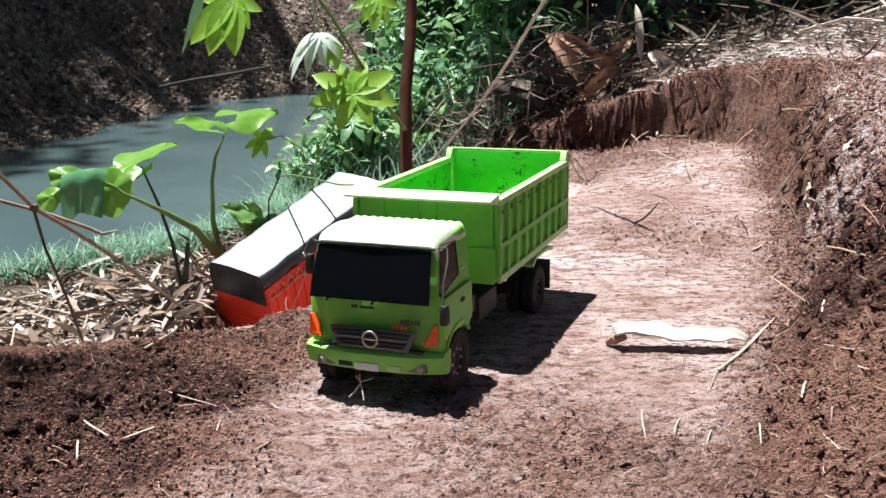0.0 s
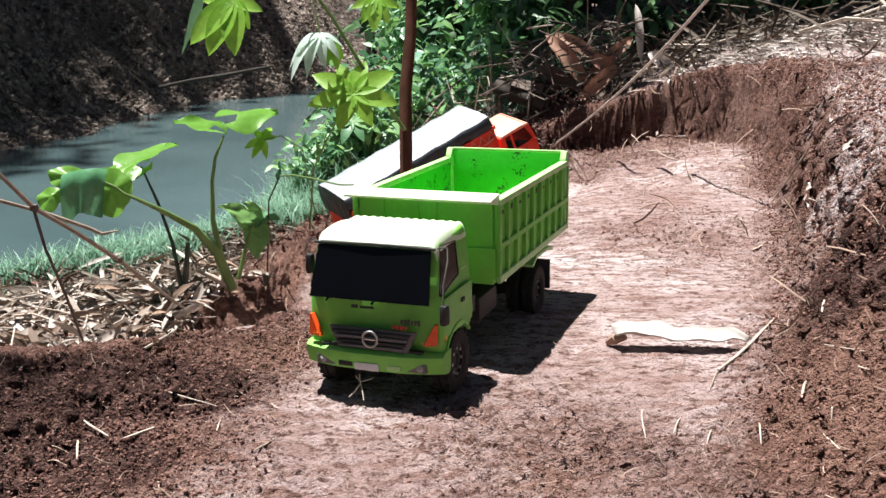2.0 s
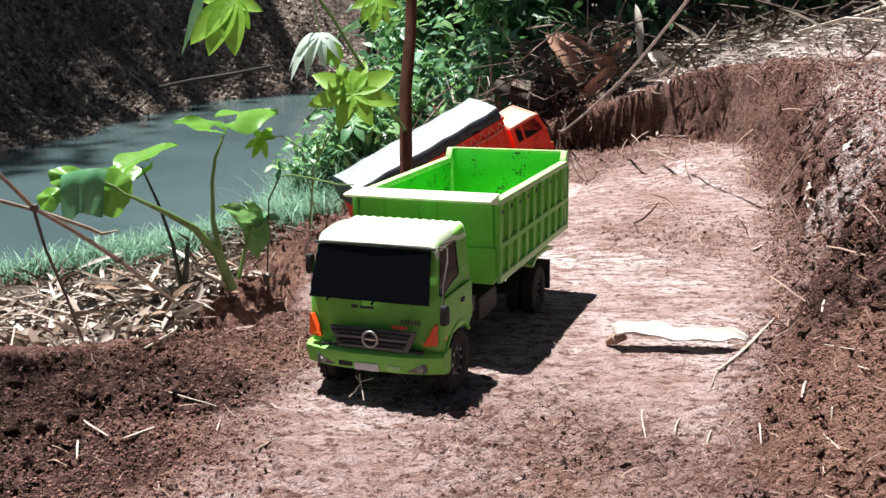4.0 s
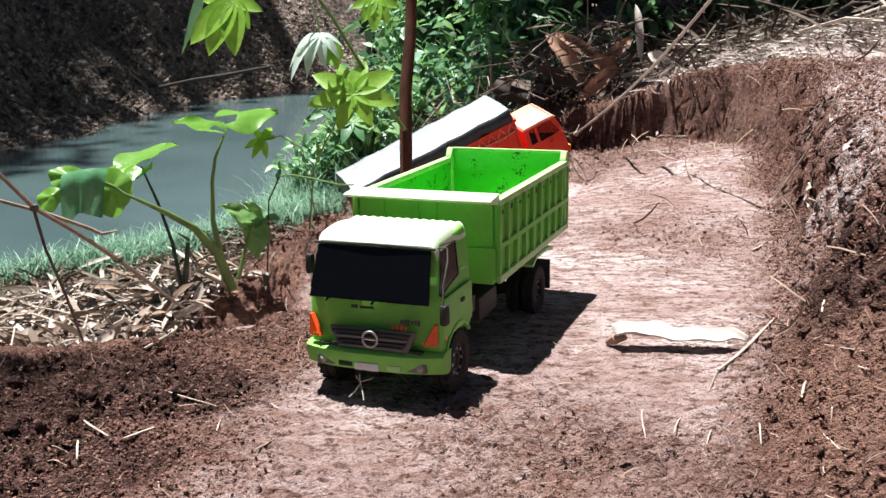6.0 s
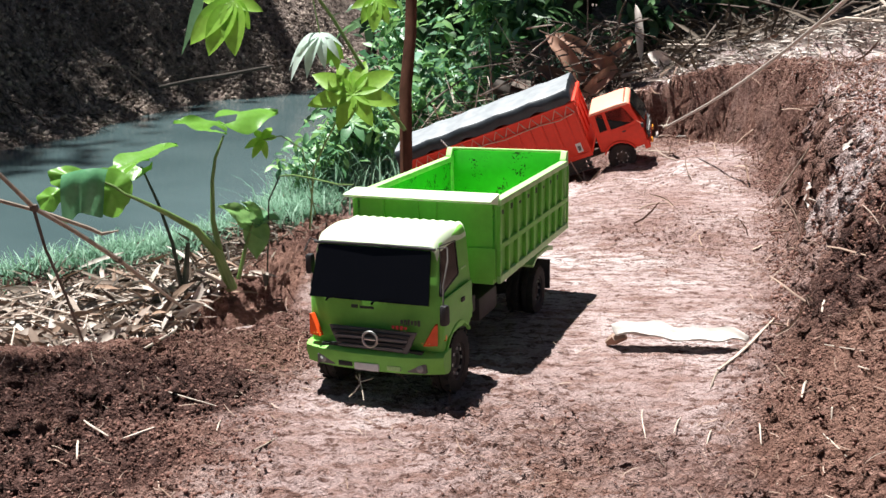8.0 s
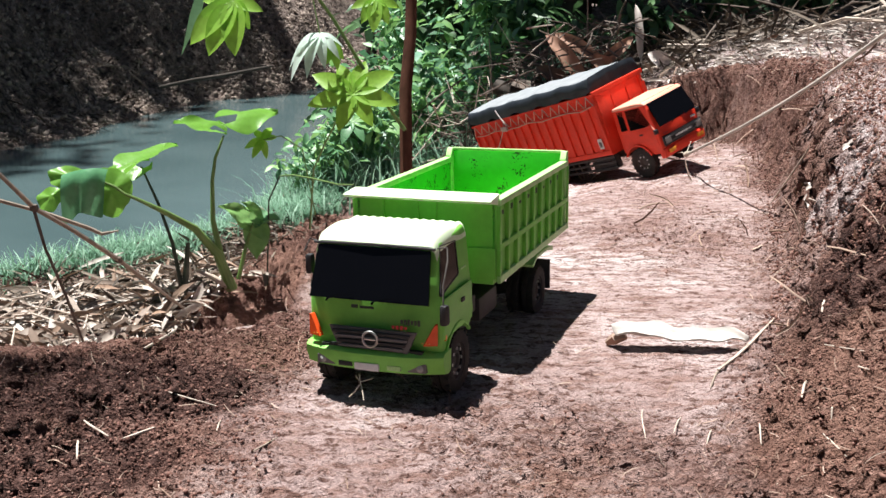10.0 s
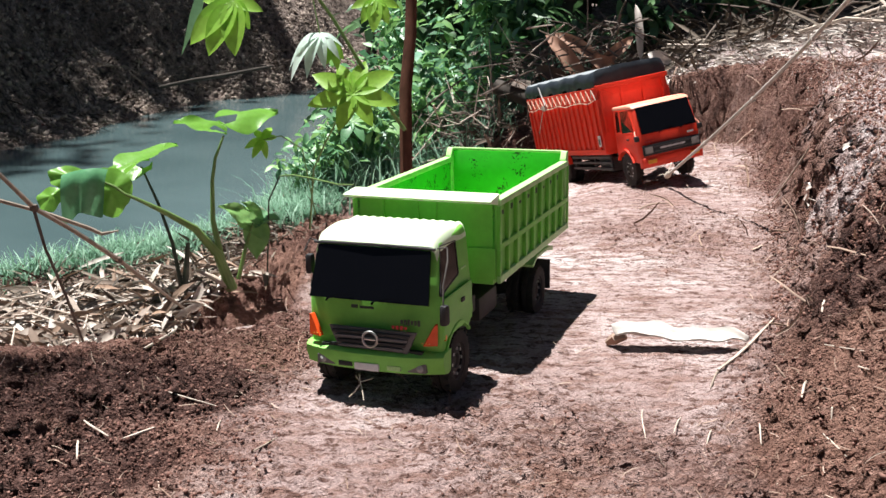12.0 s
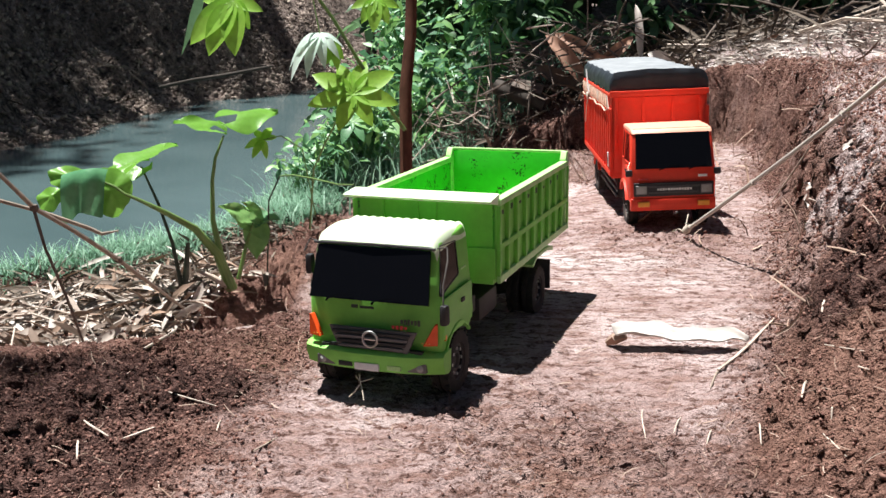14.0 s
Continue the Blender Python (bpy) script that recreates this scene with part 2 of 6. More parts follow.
gx, gy = np.meshgrid(xs, ys)
gz, gloose, gup, gfar = terrain(gx, gy)
# crumbling of the steep faces sideways
steep = np.clip(np.hypot(np.gradient(gz, axis=1) / np.gradient(gx, axis=1), np.gradient(gz, axis=0) / np.gradient(gy, axis=0)) - 0.5, 0, 1.5) * (gy < 6)
gx = gx + steep * (0.022 * (fbm(gy, gz * 1.2, 22, 4, 31.0) - 0.5) + 0.026 * (fbm(gy, gz, 75, 3, 33.0) - 0.5))
gy = gy + steep * (0.02 * (fbm(gx, gz * 1.2, 24, 4, 35.0) - 0.5) + 0.026 * (fbm(gx, gz, 80, 3, 37.0) - 0.5))
nx, ny = len(xs), len(ys)
idx = np.arange(nx * ny).reshape(ny, nx)
quads = np.stack([idx[:-1, :-1], idx[:-1, 1:], idx[1:, 1:], idx[1:, :-1]], -1).reshape(-1, 4)
ground = mesh_object("ground", np.stack([gx, gy, gz], -1).reshape(-1, 3).tolist(), quads.tolist(), SOIL)
ground.data.attributes.new("loose", "FLOAT", "POINT").data.foreach_set("value", gloose.ravel())
ground.data.attributes.new("far_soil", "FLOAT", "POINT").data.foreach_set("value", np.maximum(smooth(-0.3, 0.1, gfar), 0.8 * smooth(4.3, 4.8, gy) * (gx < 4)).ravel())
# shade painted on near bank, shade and damp on ridge; dry crust on shoulder
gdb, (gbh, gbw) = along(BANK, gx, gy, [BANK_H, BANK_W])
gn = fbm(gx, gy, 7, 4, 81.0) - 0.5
ground.data.attributes.new("shade_damp", "FLOAT", "POINT").data.foreach_set("value", np.clip(
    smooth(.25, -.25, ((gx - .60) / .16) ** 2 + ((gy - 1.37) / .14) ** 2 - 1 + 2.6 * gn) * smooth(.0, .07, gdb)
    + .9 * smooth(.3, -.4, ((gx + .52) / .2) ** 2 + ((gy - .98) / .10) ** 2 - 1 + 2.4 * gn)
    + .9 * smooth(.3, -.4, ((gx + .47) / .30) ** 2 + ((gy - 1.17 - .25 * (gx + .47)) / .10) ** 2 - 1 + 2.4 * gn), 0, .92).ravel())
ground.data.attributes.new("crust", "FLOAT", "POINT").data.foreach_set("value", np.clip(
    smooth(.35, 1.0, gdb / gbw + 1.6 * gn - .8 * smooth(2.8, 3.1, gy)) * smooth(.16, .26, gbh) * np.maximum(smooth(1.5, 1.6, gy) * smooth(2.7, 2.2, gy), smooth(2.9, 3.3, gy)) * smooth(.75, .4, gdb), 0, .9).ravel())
tagged(ground, "reddish brown dug earth pad with crumbling cut banks", "ground", kind="structure")

wx, wy = np.meshgrid(np.linspace(-14, 0.2, 30), np.linspace(1.2, 16, 30))
wi = np.arange(900).reshape(30, 30)
water = mesh_object("water", np.stack([wx, wy, wx * 0 + WATER], -1).reshape(-1, 3).tolist(),
                    np.stack([wi[:-1, :-1], wi[:-1, 1:], wi[1:, 1:], wi[1:, :-1]], -1).reshape(-1, 4).tolist(), water_material())
tagged(water, "murky grey-green still stream water", "water", kind="structure")

# ---- building helpers ----
def part(name, bm, material, parent=None, label="", angle=38):
    bmesh.ops.recalc_face_normals(bm, faces=bm.faces[:])
    me = bpy.data.meshes.new(name)
    bm.to_mesh(me)
    bm.free()
    me.materials.append(material)
    me.polygons.foreach_set("use_smooth", [True] * len(me.polygons))
    me.set_sharp_from_angle(angle=radians(angle))
    ob = new(name, me)
    ob.parent = parent
    if label:
        tagged(ob, label)
    return ob


def add_box(bm, x0, x1, y0, y1, z0, z1, bevel=0.0):
    r = bmesh.ops.create_cube(bm, size=1.0, matrix=Matrix.Translation(((x0 + x1) / 2, (y0 + y1) / 2, (z0 + z1) / 2)) @ Matrix.Diagonal((x1 - x0, y1 - y0, z1 - z0, 1)))
    if bevel > 0:
        edges = list({e for v in r["verts"] for e in v.link_edges})
        bmesh.ops.bevel(bm, geom=edges, offset=bevel, segments=2, affect="EDGES", profile=0.6)
    return bm


def boxes(*dims, bevel=0.001):
    bm = bmesh.new()
    for d in dims:
        add_box(bm, *d, bevel=bevel)
    return bm


def prism(profile, y0, y1, bevel=0.0, taper=None):
    """Extrude an (x, z) outline across y; taper(x, y, z) moves points afterwards."""
    bm = bmesh.new()
    a = [bm.verts.new((x, y0, z)) for x, z in profile]
    b = [bm.verts.new((x, y1, z)) for x, z in profile]
    bm.faces.new(a)
    bm.faces.new(b[::-1])
    side = []
    for i in range(len(profile)):
        j = (i + 1) % len(profile)
        bm.faces.new((a[i], b[i], b[j], a[j]))
    bmesh.ops.recalc_face_normals(bm, faces=bm.faces[:])
    if bevel > 0:
        side = [e for e in bm.edges if len(e.link_faces) == 2 and e.calc_face_angle(0) > 0.35]
        bmesh.ops.bevel(bm, geom=side, offset=bevel, segments=3, affect="EDGES", profile=0.5, clamp_overlap=True)
    if taper:
        for v in bm.verts:
            v.co = taper(*v.co)
    return bm


def slab(corners, depth):
    """A plate with the given outline (3D corners), thickened along its normal."""
    bm = bmesh.new()
    pts = [Vector(c) for c in corners]
    n = (pts[1] - pts[0]).cross(pts[-1] - pts[0]).normalized() * depth
    a = [bm.verts.new(p) for p in pts]
    b = [bm.verts.new(p + n) for p in pts]
    bm.faces.new(a)
    bm.faces.new(b[::-1])
    for i in range(len(pts)):
        j = (i + 1) % len(pts)
        bm.faces.new((a[i], b[i], b[j], a[j]))
    return bm


def add_tube(bm, path, radius, sides=7):
    """A round rod along a path; radius is one number or one for each point."""
    pts = [Vector(p) for p in path]
    rads = radius if isinstance(radius, (list, tuple)) else [radius] * len(pts)
    rings, prev = [], None
    for i, p in enumerate(pts):
        d = (pts[min(i + 1, len(pts) - 1)] - pts[max(i - 1, 0)]).normalized()
        u = d.orthogonal().normalized() if prev is None else (prev - d * prev.dot(d)).normalized()
        prev = u
        v = d.cross(u)
        rings.append([bm.verts.new(p + (u * math.cos(k * math.tau / sides) + v * math.sin(k * math.tau / sides)) * rads[i]) for k in range(sides)])
    for r, s in zip(rings, rings[1:]):
        for k in range(sides):
            bm.faces.new((r[k], r[(k + 1) % sides], s[(k + 1) % sides], s[k]))
    bm.faces.new(rings[0][::-1])
    bm.faces.new(rings[-1])
    return bm


def tube(path, radius, sides=7):
    return add_tube(bmesh.new(), path, radius, sides)


def lathe(profile, segments=28, at=(0, 0, 0)):
    """Turn a closed (radius, y) outline about the y axis."""
    bm = bmesh.new()
    rings = []
    for k in range(segments):
        a = k * math.tau / segments
        rings.append([bm.verts.new((at[0] + r * math.cos(a), at[1] + y, at[2] + r * math.sin(a))) for r, y in profile])
    m = len(profile)
    for k in range(segments):
        p, q = rings[k], rings[(k + 1) % segments]
        for i in range(m):
            j = (i + 1) % m
            bm.faces.new((p[i], p[j], q[j], q[i]))
    return bm


def jitter(bm, amount, scale, seed=0.0):
    for v in bm.verts:
        v.co += noise.noise_vector(v.co * scale + Vector((seed, seed * 1.7, 0))) * amount
    return bm


# ---- truck materials ----
GREEN = plain("green_enamel", (0.2, 0.57, 0.08), 0.34, vary=0.08, scale=60, dust=0.12)
GREEN_IN = plain("green_enamel_scuffed", (0.07, 0.60, 0.05), 0.4, vary=0.08, scale=60)
def scuffs():
    n, l = GREEN_IN.node_tree.nodes, GREEN_IN.node_tree.links
    b = n["Principled BSDF"]
    old = b.inputs["Base Color"].links[0].from_socket
    f = noise_node(n, l, 270, 3, 0.6)
    g = noise_node(n, l, 24, 2, 0.5)
    mul = n.new("ShaderNodeMath")
    mul.operation = "MULTIPLY"
    l.new(f, mul.inputs[0])
    l.new(g, mul.inputs[1])
    l.new(mix(n, l, ramp(n, l, mul.outputs[0], [(0.308, (0, 0, 0)), (0.324, (1, 1, 1))]), old, (0.02, 0.05, 0.015)), b.inputs["Base Color"])
scuffs()
STEEL_GREY = plain("dull_grey_wire", (0.12, 0.11, 0.1), 0.5, vary=0.2, scale=60)
PALE_GREEN = plain("pale_green_enamel", (0.70, 0.83, 0.57), 0.3, vary=0.06, scale=50)
RIM_GREEN = plain("worn_green_edge", (0.42, 0.68, 0.27), 0.45, vary=0.15, scale=80)
RED = plain("orange_red_enamel", (0.80, 0.042, 0.014), 0.36, vary=0.08, scale=60, dust=0.07)
# red paint lightened to salmon; the roof's sun glint is in the colour
CREAM = plain("red_paint_glint_tint", (0.87, 0.36, 0.25), 0.3, vary=0.06, scale=50, dust=0.1)
BLACK = plain("black_plastic", (0.018, 0.018, 0.02), 0.45, vary=0.3, scale=70, dust=0.06)
RUBBER = plain("dusty_tyre_rubber", (0.022, 0.02, 0.02), 0.85, vary=0.3, scale=90, dust=0.1, bumpy=0.2)
GLASS = plain("tinted_black_glass", (0.003, 0.003, 0.004), 0.08, spec=0.16, vary=0.1, scale=20)
GREY = plain("grey_grille_plastic", (0.13, 0.12, 0.12), 0.45, vary=0.15, scale=80)
CHROME = plain("dull_chrome", (0.62, 0.62, 0.62), 0.3, metal=0.9, vary=0.1, scale=80)
AMBER = plain("orange_lens", (0.85, 0.10, 0.02), 0.25, vary=0.08, scale=90)
YELLOW = plain("amber_lens", (0.85, 0.34, 0.04), 0.3, vary=0.08, scale=90)
LAMP = plain("clear_lamp_lens", (0.32, 0.32, 0.3), 0.2, vary=0.12, scale=120)
RIM_DARK = plain("dark_dusty_rim", (0.045, 0.042, 0.042), 0.6, vary=0.3, scale=90, dust=0.2)
GUARD = plain("dark_grey_guard", (0.06, 0.058, 0.058), 0.5, vary=0.25, scale=80, dust=0.12)
WHITE = plain("white_sticker", (0.75, 0.74, 0.72), 0.5, vary=0.08, scale=60)
INK = plain("dark_lettering", (0.02, 0.03, 0.02), 0.5, vary=0.1)
INK_RED = plain("red_lettering", (0.55, 0.03, 0.03), 0.5, vary=0.1)
STRING = plain("pale_string", (0.50, 0.44, 0.36), 0.85, vary=0.2, scale=200)
CORD = plain("tan_lashing_cord", (0.60, 0.42, 0.31), 0.85, vary=0.25, scale=200)
WOOD_DARK = plain("dark_chassis_wood", (0.035, 0.03, 0.028), 0.7, vary=0.3, scale=60, dust=0.2)


def add_wheel(truck, x, y, r, width, dish):
    """A wheel with grooved tyre, rim and nuts; side is the sign of y."""
    s = 1 if y > 0 else -1
    w = width / 2
    wheel = part("wheel", lathe([(r * .45, -w * .7), (r * .62, -w * .55), (r * .62, w * .55), (r * .45, w * .7)], 24), BLACK, truck)
    wheel.matrix_basis = pose(x, y, r)
    prof = [(r * .60, -w * .85), (r * .86, -w), (r * .97, -w * .85), (r, -w * .55), (r, -w * .12), (r * .95, -w * .1), (r * .95, w * .1), (r, w * .12), (r, w * .55), (r * .97, w * .85), (r * .86, w), (r * .60, w * .85)]
    tyre = part("tyre", lathe(prof, 40), RUBBER, wheel)
    bm = bmesh.new()
    for k in range(22):
        a = k * math.tau / 22
        m = Matrix.Rotation(-a, 4, "Y") @ Matrix.Translation((r * 0.995, 0, 0))
        for q in (-1, 1):
            bmesh.ops.create_cube(bm, size=1, matrix=m @ Matrix.Translation((0, q * w * .68, 0)) @ Matrix.Diagonal((r * .07, w * .42, r * .12, 1)))
    part("tread", bm, RUBBER, wheel)
    d = s * w * dish
    rim = part("rim", lathe([(0.001, d), (r * .2, d), (r * .25, d + s * w * .25), (r * .33, d + s * w * .25), (r * .5, d - s * w * .1), (r * .6, s * w * .8), (r * .64, s * w * .8), (r * .64, s * w * .5), (0.001, d - s * w * .3)], 24), RIM_DARK, wheel, "dark dusty wheel rim")
    for k in range(8):
        a = k * math.tau / 8
        bm = lathe([(0.0003, -.0022), (.0022, -.0022), (.0022, .0022), (.0003, .0022)], 6, (r * .42 * math.cos(a), d + s * w * .18, r * .42 * math.sin(a)))
        part("nut", bm, CHROME, wheel)
    return wheel


def lettering(name, x, y0, y1, z, height, material, truck, count):
    """A row of small upright bars for writing that cannot be read."""
    step = (y1 - y0) / count
    dims = []
    for k in range(count):
        h = height * (0.7 + 0.3 * ((k * 7) % 3) / 2)
        dims.append((x, x + 0.0012, y0 + k * step, y0 + k * step + step * 0.72, z - h / 2, z + h / 2))
    return part(name, boxes(*dims, bevel=0), material, truck)


def arch(cx, cz, r, a0, a1, n=9):
    return [(cx + r * math.cos(radians(a0 + (a1 - a0) * k / n)), cz + r * math.sin(radians(a0 + (a1 - a0) * k / n))) for k in range(n + 1)]


# ---- green dump truck ----
def dump_truck():
    t = new("dump_truck")
    tagged(t, "bright green toy dump truck with black windscreen, parked on soil", "toy truck")
    hw = 0.087

    def cab_shape(x, y, z):
        front = max(0.0, min(1.0, (x + 0.03) / 0.03))
        top = max(0.0, min(1.0, (z - 0.125) / 0.08))
        return Vector((x - 0.014 * (abs(y) / hw) ** 3 * front, y * (1 - 0.11 * top), z))

    outline = [(0.0, 0.072), (0.001, 0.126), (-0.021, 0.192), (-0.030, 0.199), (-0.118, 0.204), (-0.127, 0.192), (-0.130, 0.088)]
    outline += [(-0.116, 0.075)] + arch(-0.067, 0.038, 0.052, 140, 18, 10) + [(-0.012, 0.052), (-0.004, 0.050)]
    part("cab", prism(outline, -hw, hw, 0.004, cab_shape), GREEN, t)
    # pale ribbed roof
    bm = bmesh.new()
    rows = 20
    grid = []
    for i in range(rows + 1):
        u = i / rows
        line = []
        for k in range(49):
            v = k / 48 * 2 - 1
            edge = min(1.0, (1 - abs(v)) / 0.12)
            x = -0.020 - 0.102 * u
            z = 0.2015 + 0.008 * math.sin(math.pi * min(1, u * 1.1 + 0.1)) * 0.6 + 0.004 * u
            z += 0.0008 * math.cos(v * 42) * smooth(0.25, 0.6, u) * edge
            z -= 0.014 * (1 - math.sqrt(max(0, edge * (2 - edge))))
            line.append(bm.verts.new((x, v * 0.0795, z - 0.008 * (1 - smooth(0, 0.08, u)))))
        grid.append(line)
    for a, b in zip(grid, grid[1:]):
        for k in range(48):
            bm.faces.new((a[k], a[k + 1], b[k + 1], b[k]))
    r = bmesh.ops.extrude_face_region(bm, geom=bm.faces[:])
    for v in r["geom"]:
        if isinstance(v, bmesh.types.BMVert):
            v.co.z -= 0.004
    part("roof", bm, PALE_GREEN, t, "pale green ribbed roof")
    # windscreen and its frame
    ws = part("windscreen", slab([(0.0032, -0.0775, 0.129), (0.0032, 0.0775, 0.129), (-0.0180, 0.0730, 0.190), (-0.0180, -0.0730, 0.190)], 0.003), GLASS, t, "black tinted windscreen")
    for y0, y1 in ((-0.055, -0.02), (0.005, 0.045)):
        part("wiper", tube([(0.007, y0, 0.127), (0.008, y0 + 0.004, 0.131), (0.0065, (y0 + y1) / 2, 0.1355), (0.0055, y1, 0.137)], [.0016, .0012, .001, .0007], 5), GLASS, ws)
    part("drip_rail", tube([(-0.016, -0.079, 0.193), (-0.014, 0, 0.195), (-0.016, 0.079, 0.193)], 0.0016, 6), BLACK, t)
    # badge strip under the screen
    part("badge_strip", boxes((0.002, 0.0042, -0.023, -0.015, 0.1195, 0.1235), (0.002, 0.0042, -0.012, 0.006, 0.1195, 0.1225), bevel=.0005), INK, t)
    # grille
    g = part("grille", slab([(0.001, -0.055, 0.094), (0.003, 0.060, 0.094), (0.003, 0.048, 0.067), (0.001, -0.043, 0.067)][::-1], -0.004), GREY, t, "grey slotted radiator grille")
    for k in range(4):
        z = 0.0895 - k * 0.0058
        q = 0.052 - k * 0.0028
        part("slot", boxes((0.0035, 0.0062, -q + 0.003, q, z - 0.0019, z + 0.0016), bevel=.0006), BLACK if k % 2 == 0 else GREY, g)
    bm = tube([(0.0085, 0.0022 + 0.0095 * math.cos(a * math.tau / 20), 0.083 + 0.0095 * math.sin(a * math.tau / 20)) for a in range(21)], 0.0016, 6)
    em = part("emblem", bm, CHROME, g, "round chrome emblem ring")
    part("emblem_bar", boxes((0.0075, 0.0095, -0.005, 0.0095, 0.0818, 0.0842), bevel=.0006), CHROME, g)
    lettering("lettering_black", 0.0012, 0.040, 0.066, 0.1065, 0.007, INK, t, 6)
    lettering("lettering_red", 0.0026, 0.029, 0.050, 0.0995, 0.005, INK_RED, t, 4)
    # indicators on the corners
    for s in (-1, 1):
        c = [(-0.0045, s * 0.066, 0.0785), (-0.0105, s * 0.0822, 0.0785), (-0.0113, s * 0.0822, 0.104), (-0.010, s * 0.0795, 0.104)]
        lamp = part("indicator", slab(c if s > 0 else c[::-1], 0.0065), AMBER, t, "orange-red triangular indicator lens")
        for k in range(3):
            part("bulb", boxes((0.0005, 0.0022, s * (0.067 + k * .0045) - .0008, s * (0.067 + k * .0045) + .0008, 0.0815, 0.083), bevel=.0004), YELLOW, lamp)
    # bumper
    def bow(x, y, z):
        return Vector((x - 0.016 * (abs(y) / 0.092) ** 3, y, z))
    prof = [(0.004, 0.068), (0.010, 0.064), (0.0095, 0.056), (0.004, 0.042), (-0.006, 0.0395), (-0.014, 0.041), (-0.016, 0.052), (-0.016, 0.056), (-0.018, 0.068)]
    bm = bmesh.new()
    cuts = 14
    rings = []
    for k in range(cuts + 1):
        y = -0.091 + 0.182 * k / cuts
        rings.append([bm.verts.new(bow(x, y, z)) for x, z in prof])
    for a, b in zip(rings, rings[1:]):
        for i in range(len(prof)):
            j = (i + 1) % len(prof)
            bm.faces.new((a[i], a[j], b[j], b[i]))
    bm.faces.new(rings[0])
    bm.faces.new(rings[-1][::-1])
    bp = part("bumper", bm, GREEN, t)
    for s in (-1, 1):
        part("fog_lamp_recess", boxes((-0.004, 0.0035, s * 0.060 - .012, s * 0.060 + .012, 0.0445, 0.0565), bevel=.0015), GREY, bp)
        part("fog_lamp", lathe([(0.0002, -.001), (.0042, -.001), (.0046, .002), (.0002, .004)], 14), LAMP, bp).matrix_basis = pose(0.0015, s * 0.064, 0.0505, 0, 0, -90)
        part("air_slot", boxes((0.004, 0.0083, s * 0.032 - .009, s * 0.032 + .009, 0.046, 0.052), bevel=.0008), BLACK if s < 0 else RIM_GREEN, bp)
    part("blank_plate", boxes((0.006, 0.0098, -0.019, 0.013, 0.0435, 0.0525), bevel=.0006), WHITE, bp, "blank whitish plate")
    part("bumper_gap", boxes((-0.006, 0.0008, -0.066, 0.066, 0.0672, 0.0705), bevel=0), BLACK, t)
    # doors
    for s in (-1, 1):
        door = part("door", boxes((-0.121, -0.018, s * 0.0868 - .0012, s * 0.0868 + .0012, 0.082, 0.132), bevel=.001), GREEN, t)
        def on_side(x, z, out=0.0):
            return (x, s * (hw * (1 - 0.11 * max(0.0, min(1.0, (z - 0.125) / 0.08))) + out), z)
        win = [on_side(-0.014, 0.137), on_side(-0.080, 0.149), on_side(-0.082, 0.190), on_side(-0.030, 0.194)]
        part("side_window", slab(win if s < 0 else win[::-1], 0.0022 if s > 0 else 0.0022), GLASS, t, "dark side window")
        part("window_seal", tube(win + win[:1], 0.0011, 5), BLACK, t)
        part("door_handle", boxes((-0.088, -0.077, s * 0.0885 - .002, s * 0.0885 + .002, 0.1135, 0.1185), bevel=.0012), BLACK, door)
        part("side_marker", boxes((-0.026, -0.021, s * 0.0872 - .0015, s * 0.0872 + .0015, 0.080, 0.087), bevel=.0006), YELLOW, t)
        part("rear_pillar_slot", boxes((-0.113, -0.094, s * 0.081 - .003, s * 0.081 + .0016, 0.150, 0.1525), bevel=.0005), RIM_GREEN, t)
        mir = part("mirror", jitter(boxes((-0.006, 0.006, -.0045, .0045, -.0125, .0125), bevel=.004), .0006, 90), BLACK, t, "black oval door mirror")
        mir.matrix_basis = pose(0.000, 0.0955, 0.119, 0, 0, -10) if s > 0 else pose(-0.012, -0.084, 0.166)
        part("mirror_arm", tube([(-0.022, s * 0.079, 0.193), (-0.026, s * 0.090, 0.194), (-0.016, s * 0.094, 0.180), (0.0, s * 0.094, 0.155), (0.003, s * 0.095, 0.131)][: 5 if s > 0 else 3], 0.0009, 6), STEEL_GREY if s > 0 else BLACK, t)
        part("mudguard", prism(arch(-0.067, 0.038, 0.0535, 142, 15, 10) + arch(-0.067, 0.038, 0.0505, 15, 142, 10), s * 0.0875 - .002, s * 0.0875 + .002), GREEN, t)
    # chassis
    for s in (-1, 1):
        part("chassis_rail", boxes((-0.545, -0.02, s * 0.032 - .006, s * 0.032 + .006, 0.062, 0.086), bevel=.001), WOOD_DARK, t)
        part("fuel_tank", boxes((-0.285, -0.205, s * 0.054 - .016, s * 0.054 + .016, 0.048, 0.082), bevel=.005), BLACK, t)
        part("step_plate", boxes((-0.2, -0.165, s * 0.054 - .012, s * 0.054 + .012, 0.066, 0.090), bevel=.003), BLACK, t)
        part("mud_flap", boxes((-0.486, -0.482, s * 0.078 - .018, s * 0.078 + .018, 0.026, 0.074), bevel=.001), BLACK, t)
        part("rear_fender", prism([(-0.372, 0.091), (-0.392, 0.101), (-0.455, 0.101), (-0.488, 0.096), (-0.490, 0.088), (-0.455, 0.096), (-0.395, 0.096), (-0.374, 0.087)], s * 0.078 - .021, s * 0.078 + .021), RIM_GREEN if s > 0 else GREEN, t)
    for x in (-0.295, -0.525, -0.07):
        part("cross_member", boxes((x - .006, x + .006, -.03, .03, 0.066, 0.08)), WOOD_DARK, t)
    part("front_axle", tube([(-0.066, -.07, .036), (-0.066, .07, .036)], .006), BLACK, t)
